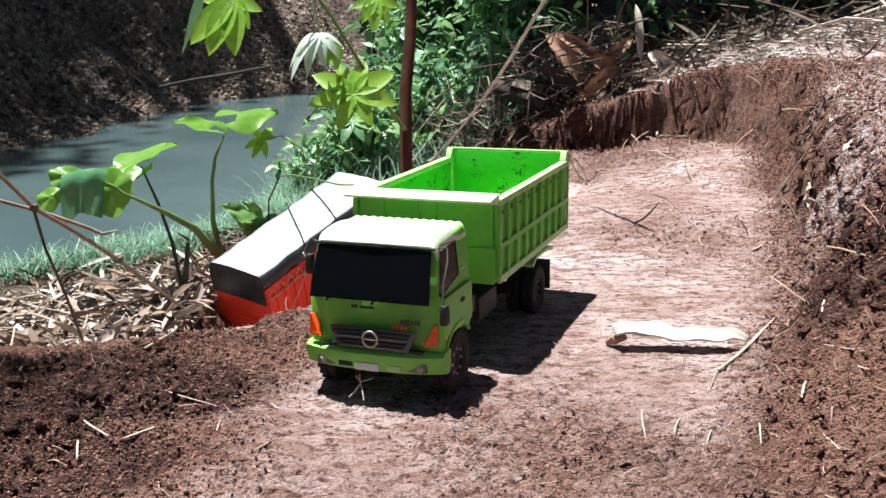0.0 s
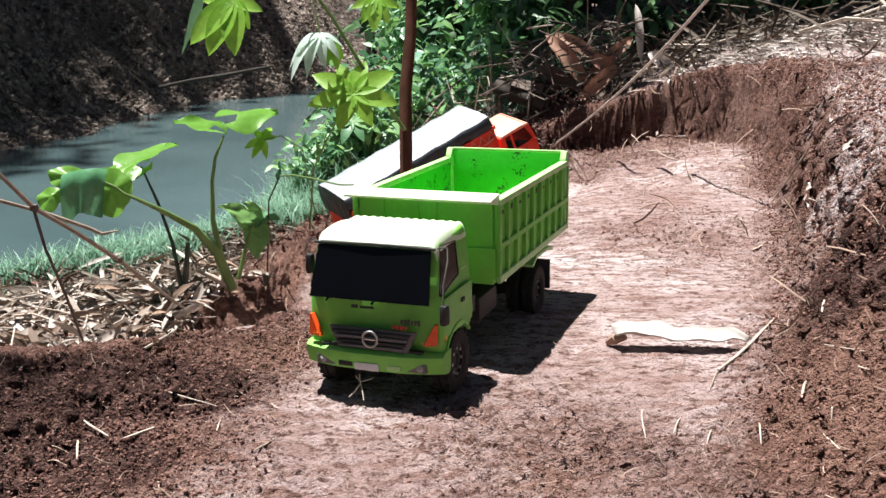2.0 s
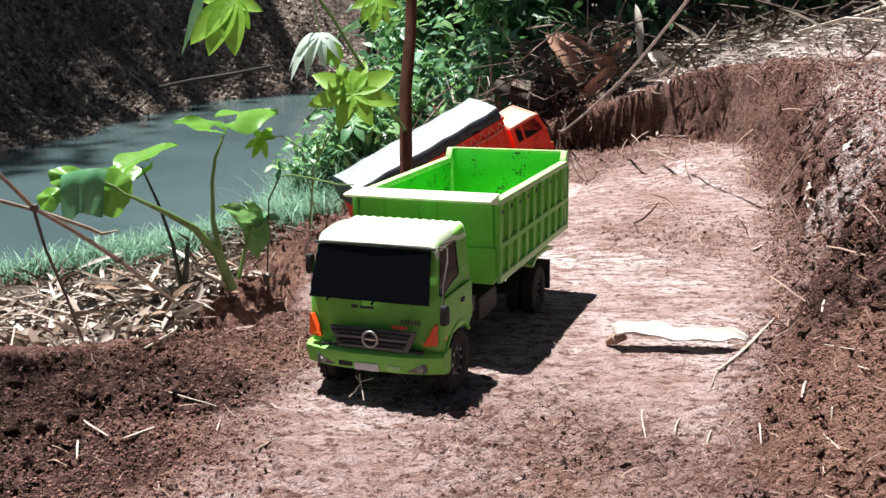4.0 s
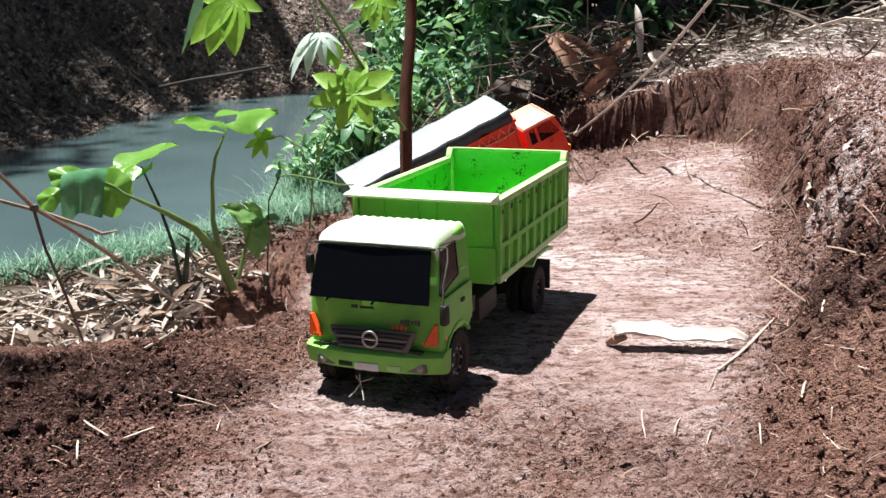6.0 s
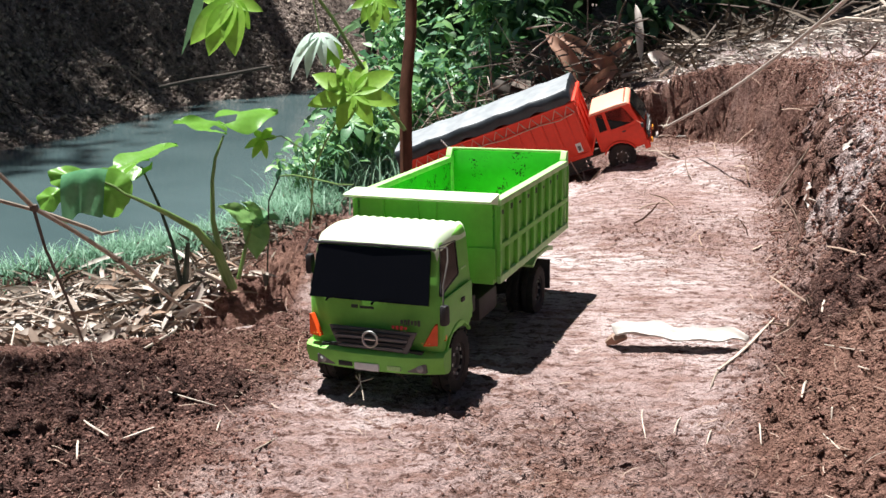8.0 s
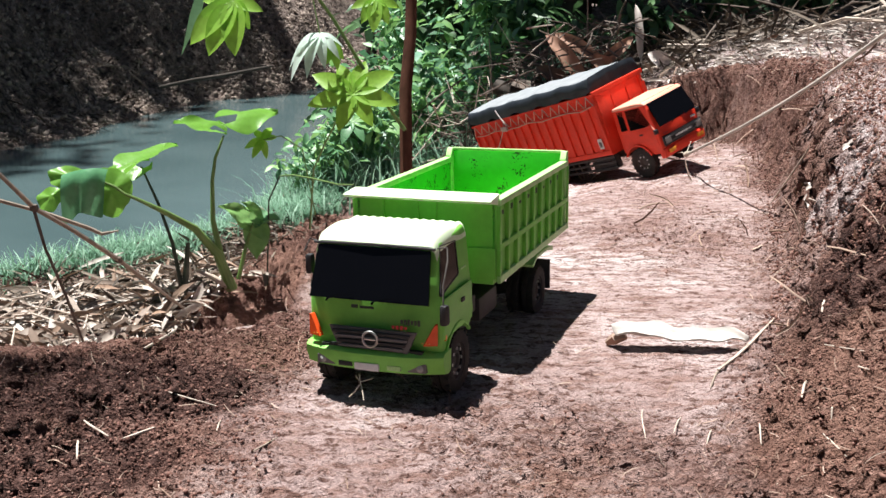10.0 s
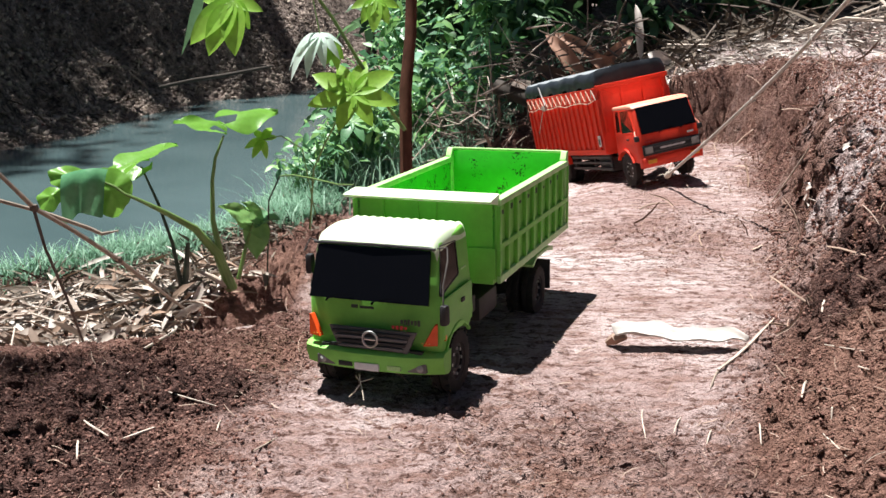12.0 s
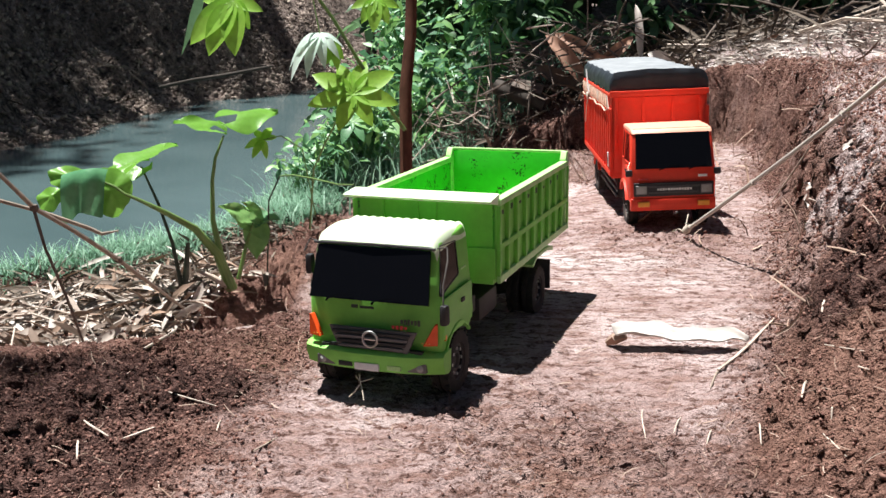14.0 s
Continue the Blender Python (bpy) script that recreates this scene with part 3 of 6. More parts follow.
    part("rear_axle", tube([(-0.425, -.08, .038), (-0.425, 0, .038), (-0.425, .08, .038)], [.006, .014, .006]), BLACK, t)
    for s in (-1, 1):
        add_wheel(t, -0.067, s * 0.077, 0.040, 0.026, 0.35)
        add_wheel(t, -0.425, s * 0.085, 0.038, 0.020, 0.1)
        add_wheel(t, -0.425, s * 0.060, 0.038, 0.020, -0.4)
    # tipper body
    xf, xr, w, zb, zt = -0.184, -0.5625, 0.100, 0.1165, 0.2223
    body = part("tipper_floor", boxes((xr, xf, -w + .004, w - .004, zb - .008, zb + .004)), GREEN, t)
    for s in (-1, 1):
        part("subframe_beam", boxes((xr + .01, xf - .01, s * .0325 - .0075, s * .0325 + .0075, .086, zb - .008)), BLACK, t)
    head = part("headboard", boxes((xf - .006, xf, -w, w, zb, zt), bevel=.0008), GREEN, t)
    for y in (-0.062, -0.012, 0.014):
        part("headboard_rib", boxes((xf, xf + .0035, y - .004, y + .004, zb + .05, zt - .004)), GREEN, head)
    part("headboard_step", boxes((xf, xf + .003, -w, w, zb, zb + .042)), GREEN, head)
    pr = [(xf - .009, zt + .0085), (xf + .026, zt + .0055), (xf + .030, zt + .004), (xf + .028, zt + .001), (xf - .004, zt - .006)]
    vis = prism(pr, -w - .006, w + .003, 0.0008)
    part("visor", vis, PALE_GREEN, t, "pale green visor ledge")
    for s in (-1, 1):
        wall = part("side_wall", boxes((xr, xf, s * (w - .003) - .002, s * (w - .003) + .002, zb, zt), bevel=.0005), GREEN_IN, t, "green tipper side wall with scuffed inside")
        skin = part("side_skin", boxes((xr, xf, s * (w + .0002) - .0008, s * (w + .0002) + .0008, zb - .001, zt - .004), bevel=0), GREEN, wall)
        y0, y1 = sorted((s * (w + .001), s * (w + .0065)))
        part("top_rail", boxes((xr + .004, xf - .001, min(s * (w - .006), y1 if s > 0 else y0), max(s * (w - .006), y1 if s > 0 else y0), zt - .007, zt + .0015), bevel=.0012), RIM_GREEN, wall)
        part("mid_rail", boxes((xr, xf, y0, y1, zb + .0395, zb + .0475)), GREEN, wall)
        part("bottom_rail", boxes((xr, xf, y0, y1, zb - .006, zb + .004)), RIM_GREEN, wall)
        n = 9
        for k in range(n + 1):
            x = xf + (xr - xf) * k / n
            x0, x1 = (x - .004, x + .004) if 0 < k < n else ((x - .007, x) if k == 0 else (x, x + .007))
            part("rib", boxes((x0, x1, y0, y1, zb + .0475, zt - .007)), GREEN, wall)
            part("lower_rib", boxes((x0, x1, y0, y1, zb + .004, zb + .0395)), GREEN, wall)
            if 0 < k < n and s > 0:
                part("stroke_mark", boxes((x + .012, x + .020, y1 - .0055, y1 - .0048, zt - .022, zt - .0185 + .002 * (k % 3)), bevel=0), INK, wall)
        part("rear_post", prism([(xr - .003, zb), (xr + .014, zb), (xr + .014, zt + .004), (xr + .006, zt + .0162), (xr - .003, zt + .0162)], s * (w - .001) - .005, s * (w - .001) + .005, 0.0008), RIM_GREEN, t)
    gate = part("tailgate", boxes((xr - .003, xr + .002, -w + .004, w - .004, zb - .004, zt + .0145), bevel=.0006), GREEN_IN, t, "scuffed green tailgate")
    part("gate_edge", boxes((xr - .0045, xr + .0035, -w + .004, w - .004, zt + .0125, zt + .0165), bevel=.0008), RIM_GREEN, gate)
    return t


GREEN_POSE = pose(-0.0856, 1.1783, 0.0, 1.22, -0.81, -110.37)
green_truck = dump_truck()
green_truck.matrix_basis = GREEN_POSE

# ---- red cargo truck ----
def tarp_material():
    m, n, l, b = shader("dark_blue_tarpaulin", 0.45, 0, 0.4)
    f = noise_node(n, l, 30, 5, 0.6)
    g = noise_node(n, l, 8, 3, 0.5, stretch=(1, 3, 3))
    l.new(ramp(n, l, f, [(0.3, (0.012, 0.016, 0.022)), (0.7, (0.028, 0.035, 0.042))]), b.inputs["Base Color"])
    b.inputs["Coat Weight"].default_value = 0.12
    b.inputs["Coat Roughness"].default_value = 0.3
    bump(n, l, b, g, 0.35, 0.01)
    return m


TARP = tarp_material()
# sun and sky sheen on the tarpaulin's top, put into a paler colour
def tarp_top_material():
    m, n, l, b = shader("tarpaulin_top_sheen", 0.55, 0, 0.9)
    f = noise_node(n, l, 25, 5, 0.65)
    fold = noise_node(n, l, 9, 3, 0.5, stretch=(1.6, 1, 1))
    l.new(ramp(n, l, f, [(0.3, (0.16, 0.175, 0.19)), (0.7, (0.27, 0.285, 0.30))]), b.inputs["Base Color"])
    b.inputs["Coat Weight"].default_value = 0.6
    b.inputs["Coat Roughness"].default_value = 0.6
    bump(n, l, b, fold, 0.5, 0.012)
    return m


TARP_TOP = tarp_top_material()


def cargo_truck():
    t = new("cargo_truck")
    tagged(t, "orange-red toy cargo truck with dark tarpaulin, pulled uphill", "toy truck")
    hw = 0.0865

    def cab_shape(x, y, z):
        front = max(0.0, min(1.0, (x + 0.025) / 0.025))
        top = max(0.0, min(1.0, (z - 0.13) / 0.09))
        return Vector((x - 0.008 * (abs(y) / hw) ** 4 * front, y * (1 - 0.07 * top), z))

    outline = [(0.0, 0.076), (0.0, 0.132), (-0.024, 0.206), (-0.034, 0.2145), (-0.150, 0.2145), (-0.156, 0.206), (-0.158, 0.082), (-0.146, 0.080)] + arch(-0.101, 0.046, 0.052, 140, 35, 8) + [(-0.045, 0.062), (-0.004, 0.062)]
    part("cab", prism(outline, -hw, hw, 0.004, cab_shape), RED, t)
    def roof_shape(x, y, z):
        return Vector((x, y, z - 0.006 * (abs(y) / 0.083) ** 4))
    part("roof", prism([(-0.022, 0.2095), (-0.030, 0.2185), (-0.06, 0.2215), (-0.150, 0.2205), (-0.157, 0.2115)], -0.0825, 0.0825, 0.003, roof_shape), CREAM, t, "red cab roof with sun glint painted in as salmon")
    ws = part("windscreen", slab([(0.0022, -0.0775, 0.136), (0.0022, 0.0775, 0.136), (-0.0205, 0.0745, 0.206), (-0.0205, -0.0745, 0.206)], 0.003), GLASS, t, "black tinted windscreen")
    for y0, y1 in ((-0.03, 0.012), (0.03, 0.066)):
        part("wiper", tube([(0.005, y0, 0.134), (0.005, (y0 + y1) / 2, 0.141), (0.004, y1, 0.143)], [.0014, .001, .0007], 5), GLASS, ws)
    # black nose band with lamps and a row of pale letters
    band = part("nose_band", boxes((-0.002, 0.0035, -0.081, 0.081, 0.079, 0.107), bevel=.0012), BLACK, t, "black nose band")
    for z in (0.087, 0.099):
        part("band_slat", boxes((0.003, 0.005, -0.052, 0.052, z - .002, z + .002), bevel=.0006), GUARD, band)
    lettering("pale_lettering", 0.0045, -0.034, 0.038, 0.0935, 0.0055, WHITE, band, 13)
    for s in (-1, 1):
        lamp = part("headlamp", boxes((0.0, 0.006, s * 0.066 - .011, s * 0.066 + .011, 0.0845, 0.1015), bevel=.0015), LAMP, t, "square clear headlamp")
        part("headlamp_frame", tube([(0.006, s * 0.066 + a * .011, 0.093 + b * .0085) for a, b in ((-1, -1), (1, -1), (1, 1), (-1, 1), (-1, -1))], .0011, 4), GREY, lamp)
    part("nose_mark", boxes((-0.001, 0.0016, 0.05, 0.068, 0.1165, 0.1215), bevel=0), WHITE, t)
    part("nose_mark_dark", boxes((-0.001, 0.0016, -0.072, -0.052, 0.113, 0.1155), bevel=0), INK_RED, t)
    bmp = part("bumper", prism([(0.006, 0.0735), (0.0075, 0.060), (0.004, 0.0475), (-0.012, 0.0475), (-0.012, 0.0735)], -0.0865, 0.0865, 0.0015, lambda x, y, z: Vector((x - .010 * (abs(y) / .0865) ** 4, y, z))), RED, t)
    for s in (-1, 1):
        part("indicator", boxes((0.000, 0.0065, s * 0.061 - .0115, s * 0.061 + .0115, 0.0575, 0.068), bevel=.001), YELLOW, bmp, "square amber indicator")
        def on_side(x, z):
            return (x, s * hw * (1 - 0.07 * max(0.0, min(1.0, (z - 0.13) / 0.09))), z)
        for q, nm in (([on_side(-0.022, 0.150), on_side(-0.036, 0.144), on_side(-0.104, 0.143), on_side(-0.104, 0.203), on_side(-0.046, 0.203)], "side_window"),
                      ([on_side(-0.113, 0.146), on_side(-0.140, 0.146), on_side(-0.137, 0.203), on_side(-0.113, 0.203)], "quarter_window")):
            part(nm, slab(q if s < 0 else q[::-1], 0.0018), GLASS, t, "dark cab side window")
            part("window_trim", tube(q + q[:1], 0.0013, 5), RED, t)
        door = part("door", boxes((-0.078, -0.014, s * 0.0865 - .0012, s * 0.0865 + .0012, 0.086, 0.136), bevel=.001), RED, t)
        part("door_handle", boxes((-0.072, -0.060, s * 0.0885 - .002, s * 0.0885 + .001, 0.124, 0.1285), bevel=.001), BLACK, door)
        part("mirror", boxes((-0.010, -0.002, s * 0.090 - .007, s * 0.090 + .007, 0.120, 0.134), bevel=.003), BLACK, t, "black square mirror")
        part("mirror_arm", tube([(-0.02, s * 0.086, 0.147), (-0.012, s * 0.091, 0.140), (-0.006, s * 0.091, 0.132)], .0013, 5), CREAM, t)
        part("fender", prism(arch(-0.101, 0.046, 0.056, 150, 20, 8) + arch(-0.101, 0.046, 0.051, 20, 150, 8), s * 0.088 - .004, s * 0.088 + .004), RED, t, "worn wheel arch")
        part("chassis_rail", boxes((-0.785, -0.02, s * 0.032 - .006, s * 0.032 + .006, 0.062, 0.084), bevel=.001), WOOD_DARK, t)
        for k in range(3):
            z = 0.045 + k * 0.0165
            part("side_guard_bar", boxes((-0.50, -0.195, s * 0.092 - .003, s * 0.092 + .003, z, z + .007), bevel=.001), GUARD, t)
        for x in (-0.325, -0.205, -0.49):
            part("guard_post", boxes((x - .005, x + .005, s * 0.088 - .003, s * 0.088 + .003, .044, .1)), BLACK, t)
        part("fuel_tank", boxes((-0.31, -0.22, s * 0.065 - .018, s * 0.065 + .018, 0.038, 0.078), bevel=.005), GUARD, t)
        part("rear_arch", prism(arch(-0.571, 0.046, 0.060, 165, 15, 9) + arch(-0.571, 0.046, 0.054, 15, 165, 9), s * 0.095 - .006, s * 0.095 + .006), RED, t)
        part("mud_flap", boxes((-0.642, -0.638, s * 0.075 - .022, s * 0.075 + .022, 0.02, 0.075), bevel=.001), BLACK, t)
        part("rear_lamp", boxes((-0.797, -0.792, s * 0.08 - .012, s * 0.08 + .012, 0.083, 0.095), bevel=.001), AMBER, t)
    for x in (-0.355, -0.755, -0.07):
        part("cross_member", boxes((x - .006, x + .006, -.03, .03, 0.064, 0.078)), WOOD_DARK, t)
    part("front_axle", tube([(-0.101, -.07, .044), (-0.101, .07, .044)], .006), BLACK, t)
    part("rear_axle", tube([(-0.571, -.085, .044), (-0.571, 0, .044), (-0.571, .085, .044)], [.006, .015, .006]), BLACK, t)
    wheels = []
    for s in (-1, 1):
        wheels.append(add_wheel(t, -0.101, s * 0.074, 0.044, 0.024, 0.35))
        wheels.append(add_wheel(t, -0.571, s * 0.088, 0.044, 0.021, 0.1))
        wheels.append(add_wheel(t, -0.571, s * 0.062, 0.044, 0.021, -0.4))
    # cargo body
    xf, xr, w, zb, zt = -0.182, -0.790, 0.104, 0.0999, 0.2806
    part("cargo_floor", boxes((xr, xf, -w, w, zb - .010, zb + .004)), RED, t)
    front = part("headboard", boxes((xf - .006, xf, -w, w, zb, zt), bevel=.001), RED, t)
    part("headboard_top", boxes((xf - .002, xf + .008, -w - .003, w + .003, zt - .010, zt + .002), bevel=.001), RED, front)
    for y in (-0.095, -0.035, 0.03, 0.09):
        part("headboard_rib", boxes((xf, xf + .0045, y - .004, y + .004, zb + .05, zt - .012)), RED, front)
    part("headboard_panel", prism([(-0.085, zt - .012), (-0.06, zt - .03), (0.06, zt - .03), (0.085, zt - .012)], 0, .003), RED, front).matrix_basis = pose(xf + .004, 0, 0, 0, 0, 90)
    for s in (-1, 1):
        wall = part("side_wall", boxes((xr, xf, s * (w - .003) - .002, s * (w - .003) + .002, zb, zt - .004), bevel=.0006), RED, t)
        y0, y1 = sorted((s * (w - .001), s * (w + .0048)))
        part("bottom_rail", boxes((xr, xf, y0, y1, zb - .006, zb + .006)), RED, wall)
        part("mid_rail", boxes((xr, xf, y0, y1, zt - .042, zt - .036)), RED, wall)
        part("top_rail", boxes((xr, xf, y0, y1, zt - .010, zt - .003)), RED, wall)
        n = 15
        for k in range(n + 1):
            x = xf + (xr - xf) * k / n
            x0, x1 = (x - .0055, x + .0055) if 0 < k < n else ((x - .008, x) if k == 0 else (x, x + .008))
            part("rib", boxes((x0, x1, y0, y1, zb + .006, zt - .042)), RED, wall)
        for k in range(n):
            xa, xb = xf + (xr - xf) * (k + .1) / n, xf + (xr - xf) * (k + .9) / n
            yy = s * (w + .006)
            xm = (xa + xb) / 2
            part("lashing", tube([(xa, yy, zt - .036), (xm, yy + s * .002, zt - .008), (xb, yy, zt - .036)], .0016, 5), CORD if k % 5 else STRING, wall, "tan cord lashed in zigzags")
        part("tie_rope", tube([(xr + .01, s * (w + .008), zt - .04)] + [(xr + (xf - xr) * u, s * (w + .008), zt - .041 + .004 * math.sin(u * 40)) for u in (.1, .2, .3, .4, .5, .6, .7, .8, .9, .98)], .0016, 5), CORD, wall)
        part("rope_end", tube([(xr + .17, s * (w + .009), zt - .036), (xr + .13, s * (w + .011), zt - .075), (xr + .08, s * (w + .009), zt - .115)], .0015, 5), STRING, wall)
        part("rope_knot", jitter(boxes((xr + .16, xr + .19, s * (w + .010) - .005, s * (w + .010) + .005, zt - .046, zt - .030), bevel=.004), .003, 120), STRING, wall)
        part("tag_stick", tube([(xr + .19, s * (w + .010), zt - .028), (xr + .175, s * (w + .012), zt + .008), (xr + .168, s * (w + .013), zt + .03)], .002, 5), WHITE, wall)
        st = part("sticker", boxes((xf - .040, xf - .022, s * (w + .0052) - .0008, s * (w + .0052) + .0008, zb + .014, zb + .045), bevel=0), WHITE, wall, "small white sticker with dark drawing")
        part("sticker_print", boxes((xf - .036, xf - .026, s * (w + .0062) - .0005, s * (w + .0062) + .0005, zb + .020, zb + .036), bevel=0), GREY, st)
    part("rear_wall", boxes((xr - .002, xr + .003, -w + .002, w - .002, zb, zt - .03), bevel=.0006), RED, t)
    for z0, z1 in ((zb + .052, zb + .058), (zb - .014, zb + .004)):
        part("rear_bar", boxes((xr - .006, xr - .002, -w, w, z0, z1)), RED, t)
    # tarpaulin over hoops, sagging between them and hanging over the sides
    bm = bmesh.new()
    cols, rows = 64, 26
    grid = []
    for i in range(cols + 1):
        u = i / cols
        x = xf - .004 + (xr + .004 - xf - .004) * u
        line = []
        hoop = abs(math.sin(u * math.pi * 5))
        for k in range(rows + 1):
            v = k / rows * 2 - 1
            a = abs(v)
            top = 0.3248 + 0.003 - 0.004 * hoop
            if a < 0.60:
                y, z = v / 0.60 * 0.094, top - 0.0035 * (a / 0.6) ** 2 + 0.0025 * noise.noise(Vector((x * 22, v * 3, 1)))
            else:
                q = (a - 0.60) / 0.40
                y = math.copysign(0.094 + 0.013 * min(1, q * 2.2) ** 0.7 + 0.002 * noise.noise(Vector((x * 30, q * 2, 4 * v))), v)
                z = top - 0.004 - (0.044 + 0.006 * math.sin(u * 31 + v) * q) * q
            line.append(bm.verts.new((x + 0.002 * noise.noise(Vector((u * 9, v * 6, 3))), y, z)))
        grid.append(line)
    for a, b in zip(grid, grid[1:]):
        for k in range(rows):
            bm.faces.new((a[k], a[k + 1], b[k + 1], b[k]))
    # front and rear flaps
    for line, d, drop in ((grid[0], 0.003, 0.040), (grid[-1], -0.004, 0.10)):
        prev = line
        for j in range(1, 7):
            q = j / 6
            nxt = []
            for k, v0 in enumerate(line):
                c = v0.co
                floor_z = 0.3248 - drop
                nxt.append(bm.verts.new((c.x + d * min(1, q * 3) + 0.003 * noise.noise(Vector((c.y * 40, q * 2, d * 900))), c.y * (1 - 0.02 * q), c.z + (min(c.z, floor_z) - c.z) * q)))
            for k in range(rows):
                bm.faces.new((prev[k], prev[k + 1], nxt[k + 1], nxt[k]))
            prev = nxt
    bmesh.ops.remove_doubles(bm, verts=bm.verts[:], dist=0.0002)
    bmesh.ops.recalc_face_normals(bm, faces=bm.faces[:])
    r = bmesh.ops.extrude_face_region(bm, geom=bm.faces[:])
    for v in r["geom"]:
        if isinstance(v, bmesh.types.BMVert):
            v.co -= v.normal * 0.0012 if v.normal.length > 0 else Vector((0, 0, 0.001))
    tarp = part("tarpaulin", bm, TARP, t, "dark blue tarpaulin, sky sheen painted pale on top, over the load", angle=60)
    tarp.data.materials.append(TARP_TOP)
    # upward faces take the paler sheen colour
    for p in tarp.data.polygons:
        if p.normal.z > 0.72 and p.center.z > 0.31:
            p.material_index = 1
    part("tow_hook", tube([(0.0, 0, 0.046), (0.012, 0, 0.044), (0.018, 0.004, 0.048)], .0022, 6), GREY, t)
    return t, wheels


red_truck, red_wheels = cargo_truck()

# ---- pulling pole ----
POLE = plain("pale_bamboo_pole", (0.45, 0.395, 0.35), 0.6, vary=0.25, scale=50, stretch=(1, 1, 0.1))


def pulling_pole():
    t = new("pulling_pole")
    tagged(t, "long pale bamboo pole tied to the truck's nose", "pole")
    path = [(0.02 * math.sin(k / 12 * math.pi) * 0.6, -0.03 * math.sin(k / 12 * math.pi), 1.7 * k / 12) for k in range(13)]
    part("rod", tube(path, [.0037 + .0006 * k / 12 for k in range(13)], 10), POLE, t)
    for k in (2, 4, 6, 8, 10):
        x, y, z = path[k]
        part("node", lathe([(.001, -.002), (.0058, -.002), (.0058, .002), (.001, .002)], 10), POLE, t).matrix_basis = pose(x, y, z, 90)
    part("binding", jitter(tube([(0, 0, -.006), (0, 0, .004), (0, 0, .018), (0, 0, .03)], [.003, .0085, .007, .005], 9), .002, 160), STRING, t, "knotted pale string binding")
    part("string_end", tube([(0, 0, 0), (-.006, .01, -.012), (-.012, .012, -.03)], .0012, 5), STRING, t)
    part("tow_string", tube([(0, 0, 0), (.01, .02, -.005), (.02, .04, -.008)], .0012, 5), STRING, t)
    return t


pole = pulling_pole()

# ---- plants, litter, crumbs ----
RNG = np.random.default_rng(7)


def leaf_material(name, colours, rough=0.5, through_light=0.35, vein=0.0):
    m, n, l, b = shader(name, rough, 0, 0.4)
    geo = n.new("ShaderNodeNewGeometry")
    c = ramp(n, l, geo.outputs["Random Per Island"], [(k / max(1, len(colours) - 1), c) for k, c in enumerate(colours)])
    f = noise_node(n, l, 45, 4, 0.6)
    c = mix(n, l, 0.5, c, ramp(n, l, f, [(0.3, (0.55, 0.55, 0.5)), (0.7, (1, 1, 1))]), "MULTIPLY")
    l.new(c, b.inputs["Base Color"])
    bump(n, l, b, f, 0.3, 0.004)
    if through_light > 0:
        tr = n.new("ShaderNodeBsdfTranslucent")
        ms = n.new("ShaderNodeMixShader")
        ms.inputs["Fac"].default_value = through_light
        l.new(c, tr.inputs["Color"])
        l.new(b.outputs["BSDF"], ms.inputs[1])
        l.new(tr.outputs["BSDF"], ms.inputs[2])
        l.new(ms.outputs["Shader"], n["Material Output"].inputs["Surface"])
    return m


LEAF = leaf_material("green_leaves", [(0.07, 0.18, 0.10), (0.14, 0.33, 0.15), (0.28, 0.50, 0.15), (0.22, 0.42, 0.30)], 0.4)
# darker copy of the green leaves; undergrowth shade is put into the colour
LEAF_SHADED = leaf_material("shade_toned_leaves", [(0.025, 0.06, 0.025), (0.055, 0.13, 0.05), (0.12, 0.23, 0.09)], 0.45, 0.25)
LEAF_BRIGHT = leaf_material("fresh_cassava_leaves", [(0.30, 0.58, 0.06), (0.36, 0.64, 0.09)], 0.42, 0.5)
LEAF_PALE = leaf_material("wilted_pale_leaves", [(0.60, 0.76, 0.66), (0.68, 0.80, 0.72)], 0.55, 0.3)
LEAF_TARO = leaf_material("taro_leaves", [(0.17, 0.40, 0.05), (0.21, 0.46, 0.07)], 0.35, 0.45)
LEAF_SHEEN = leaf_material("shining_taro_leaf", [(0.11, 0.31, 0.15), (0.13, 0.34, 0.17)], 0.22, 0.25)
GRASS = leaf_material("blue_green_grass", [(0.15, 0.30, 0.19), (0.25, 0.44, 0.31), (0.36, 0.56, 0.42)], 0.55, 0.35)
DRY = leaf_material("dry_leaf_litter", [(0.10, 0.07, 0.055), (0.25, 0.18, 0.14), (0.46, 0.39, 0.34), (0.66, 0.60, 0.55), (0.17, 0.115, 0.085), (0.34, 0.22, 0.155)], 0.75, 0.1)
# dark litter, with the shade under bushes put into its colour
DRY_DARK = leaf_material("shade_dark_litter", [(0.04, 0.03, 0.022), (0.08, 0.058, 0.042), (0.20, 0.155, 0.12)], 0.8, 0.05)
DRY_BROWN = leaf_material("brown_dry_leaves", [(0.34, 0.17, 0.11), (0.40, 0.22, 0.15), (0.44, 0.32, 0.26)], 0.7, 0.15)
STRAW = leaf_material("pale_root_fibres", [(0.26, 0.165, 0.12), (0.40, 0.275, 0.215), (0.56, 0.43, 0.36)], 0.85, 0.0)
DRY_PALE = leaf_material("bleached_litter", [(0.16, 0.12, 0.10), (0.38, 0.32, 0.29), (0.62, 0.57, 0.54), (0.26, 0.2, 0.165)], 0.8, 0.05)
CRUMB = leaf_material("soil_crumbs", [(0.12, 0.055, 0.043), (0.18, 0.085, 0.067), (0.30, 0.165, 0.133)], 0.95, 0.0)
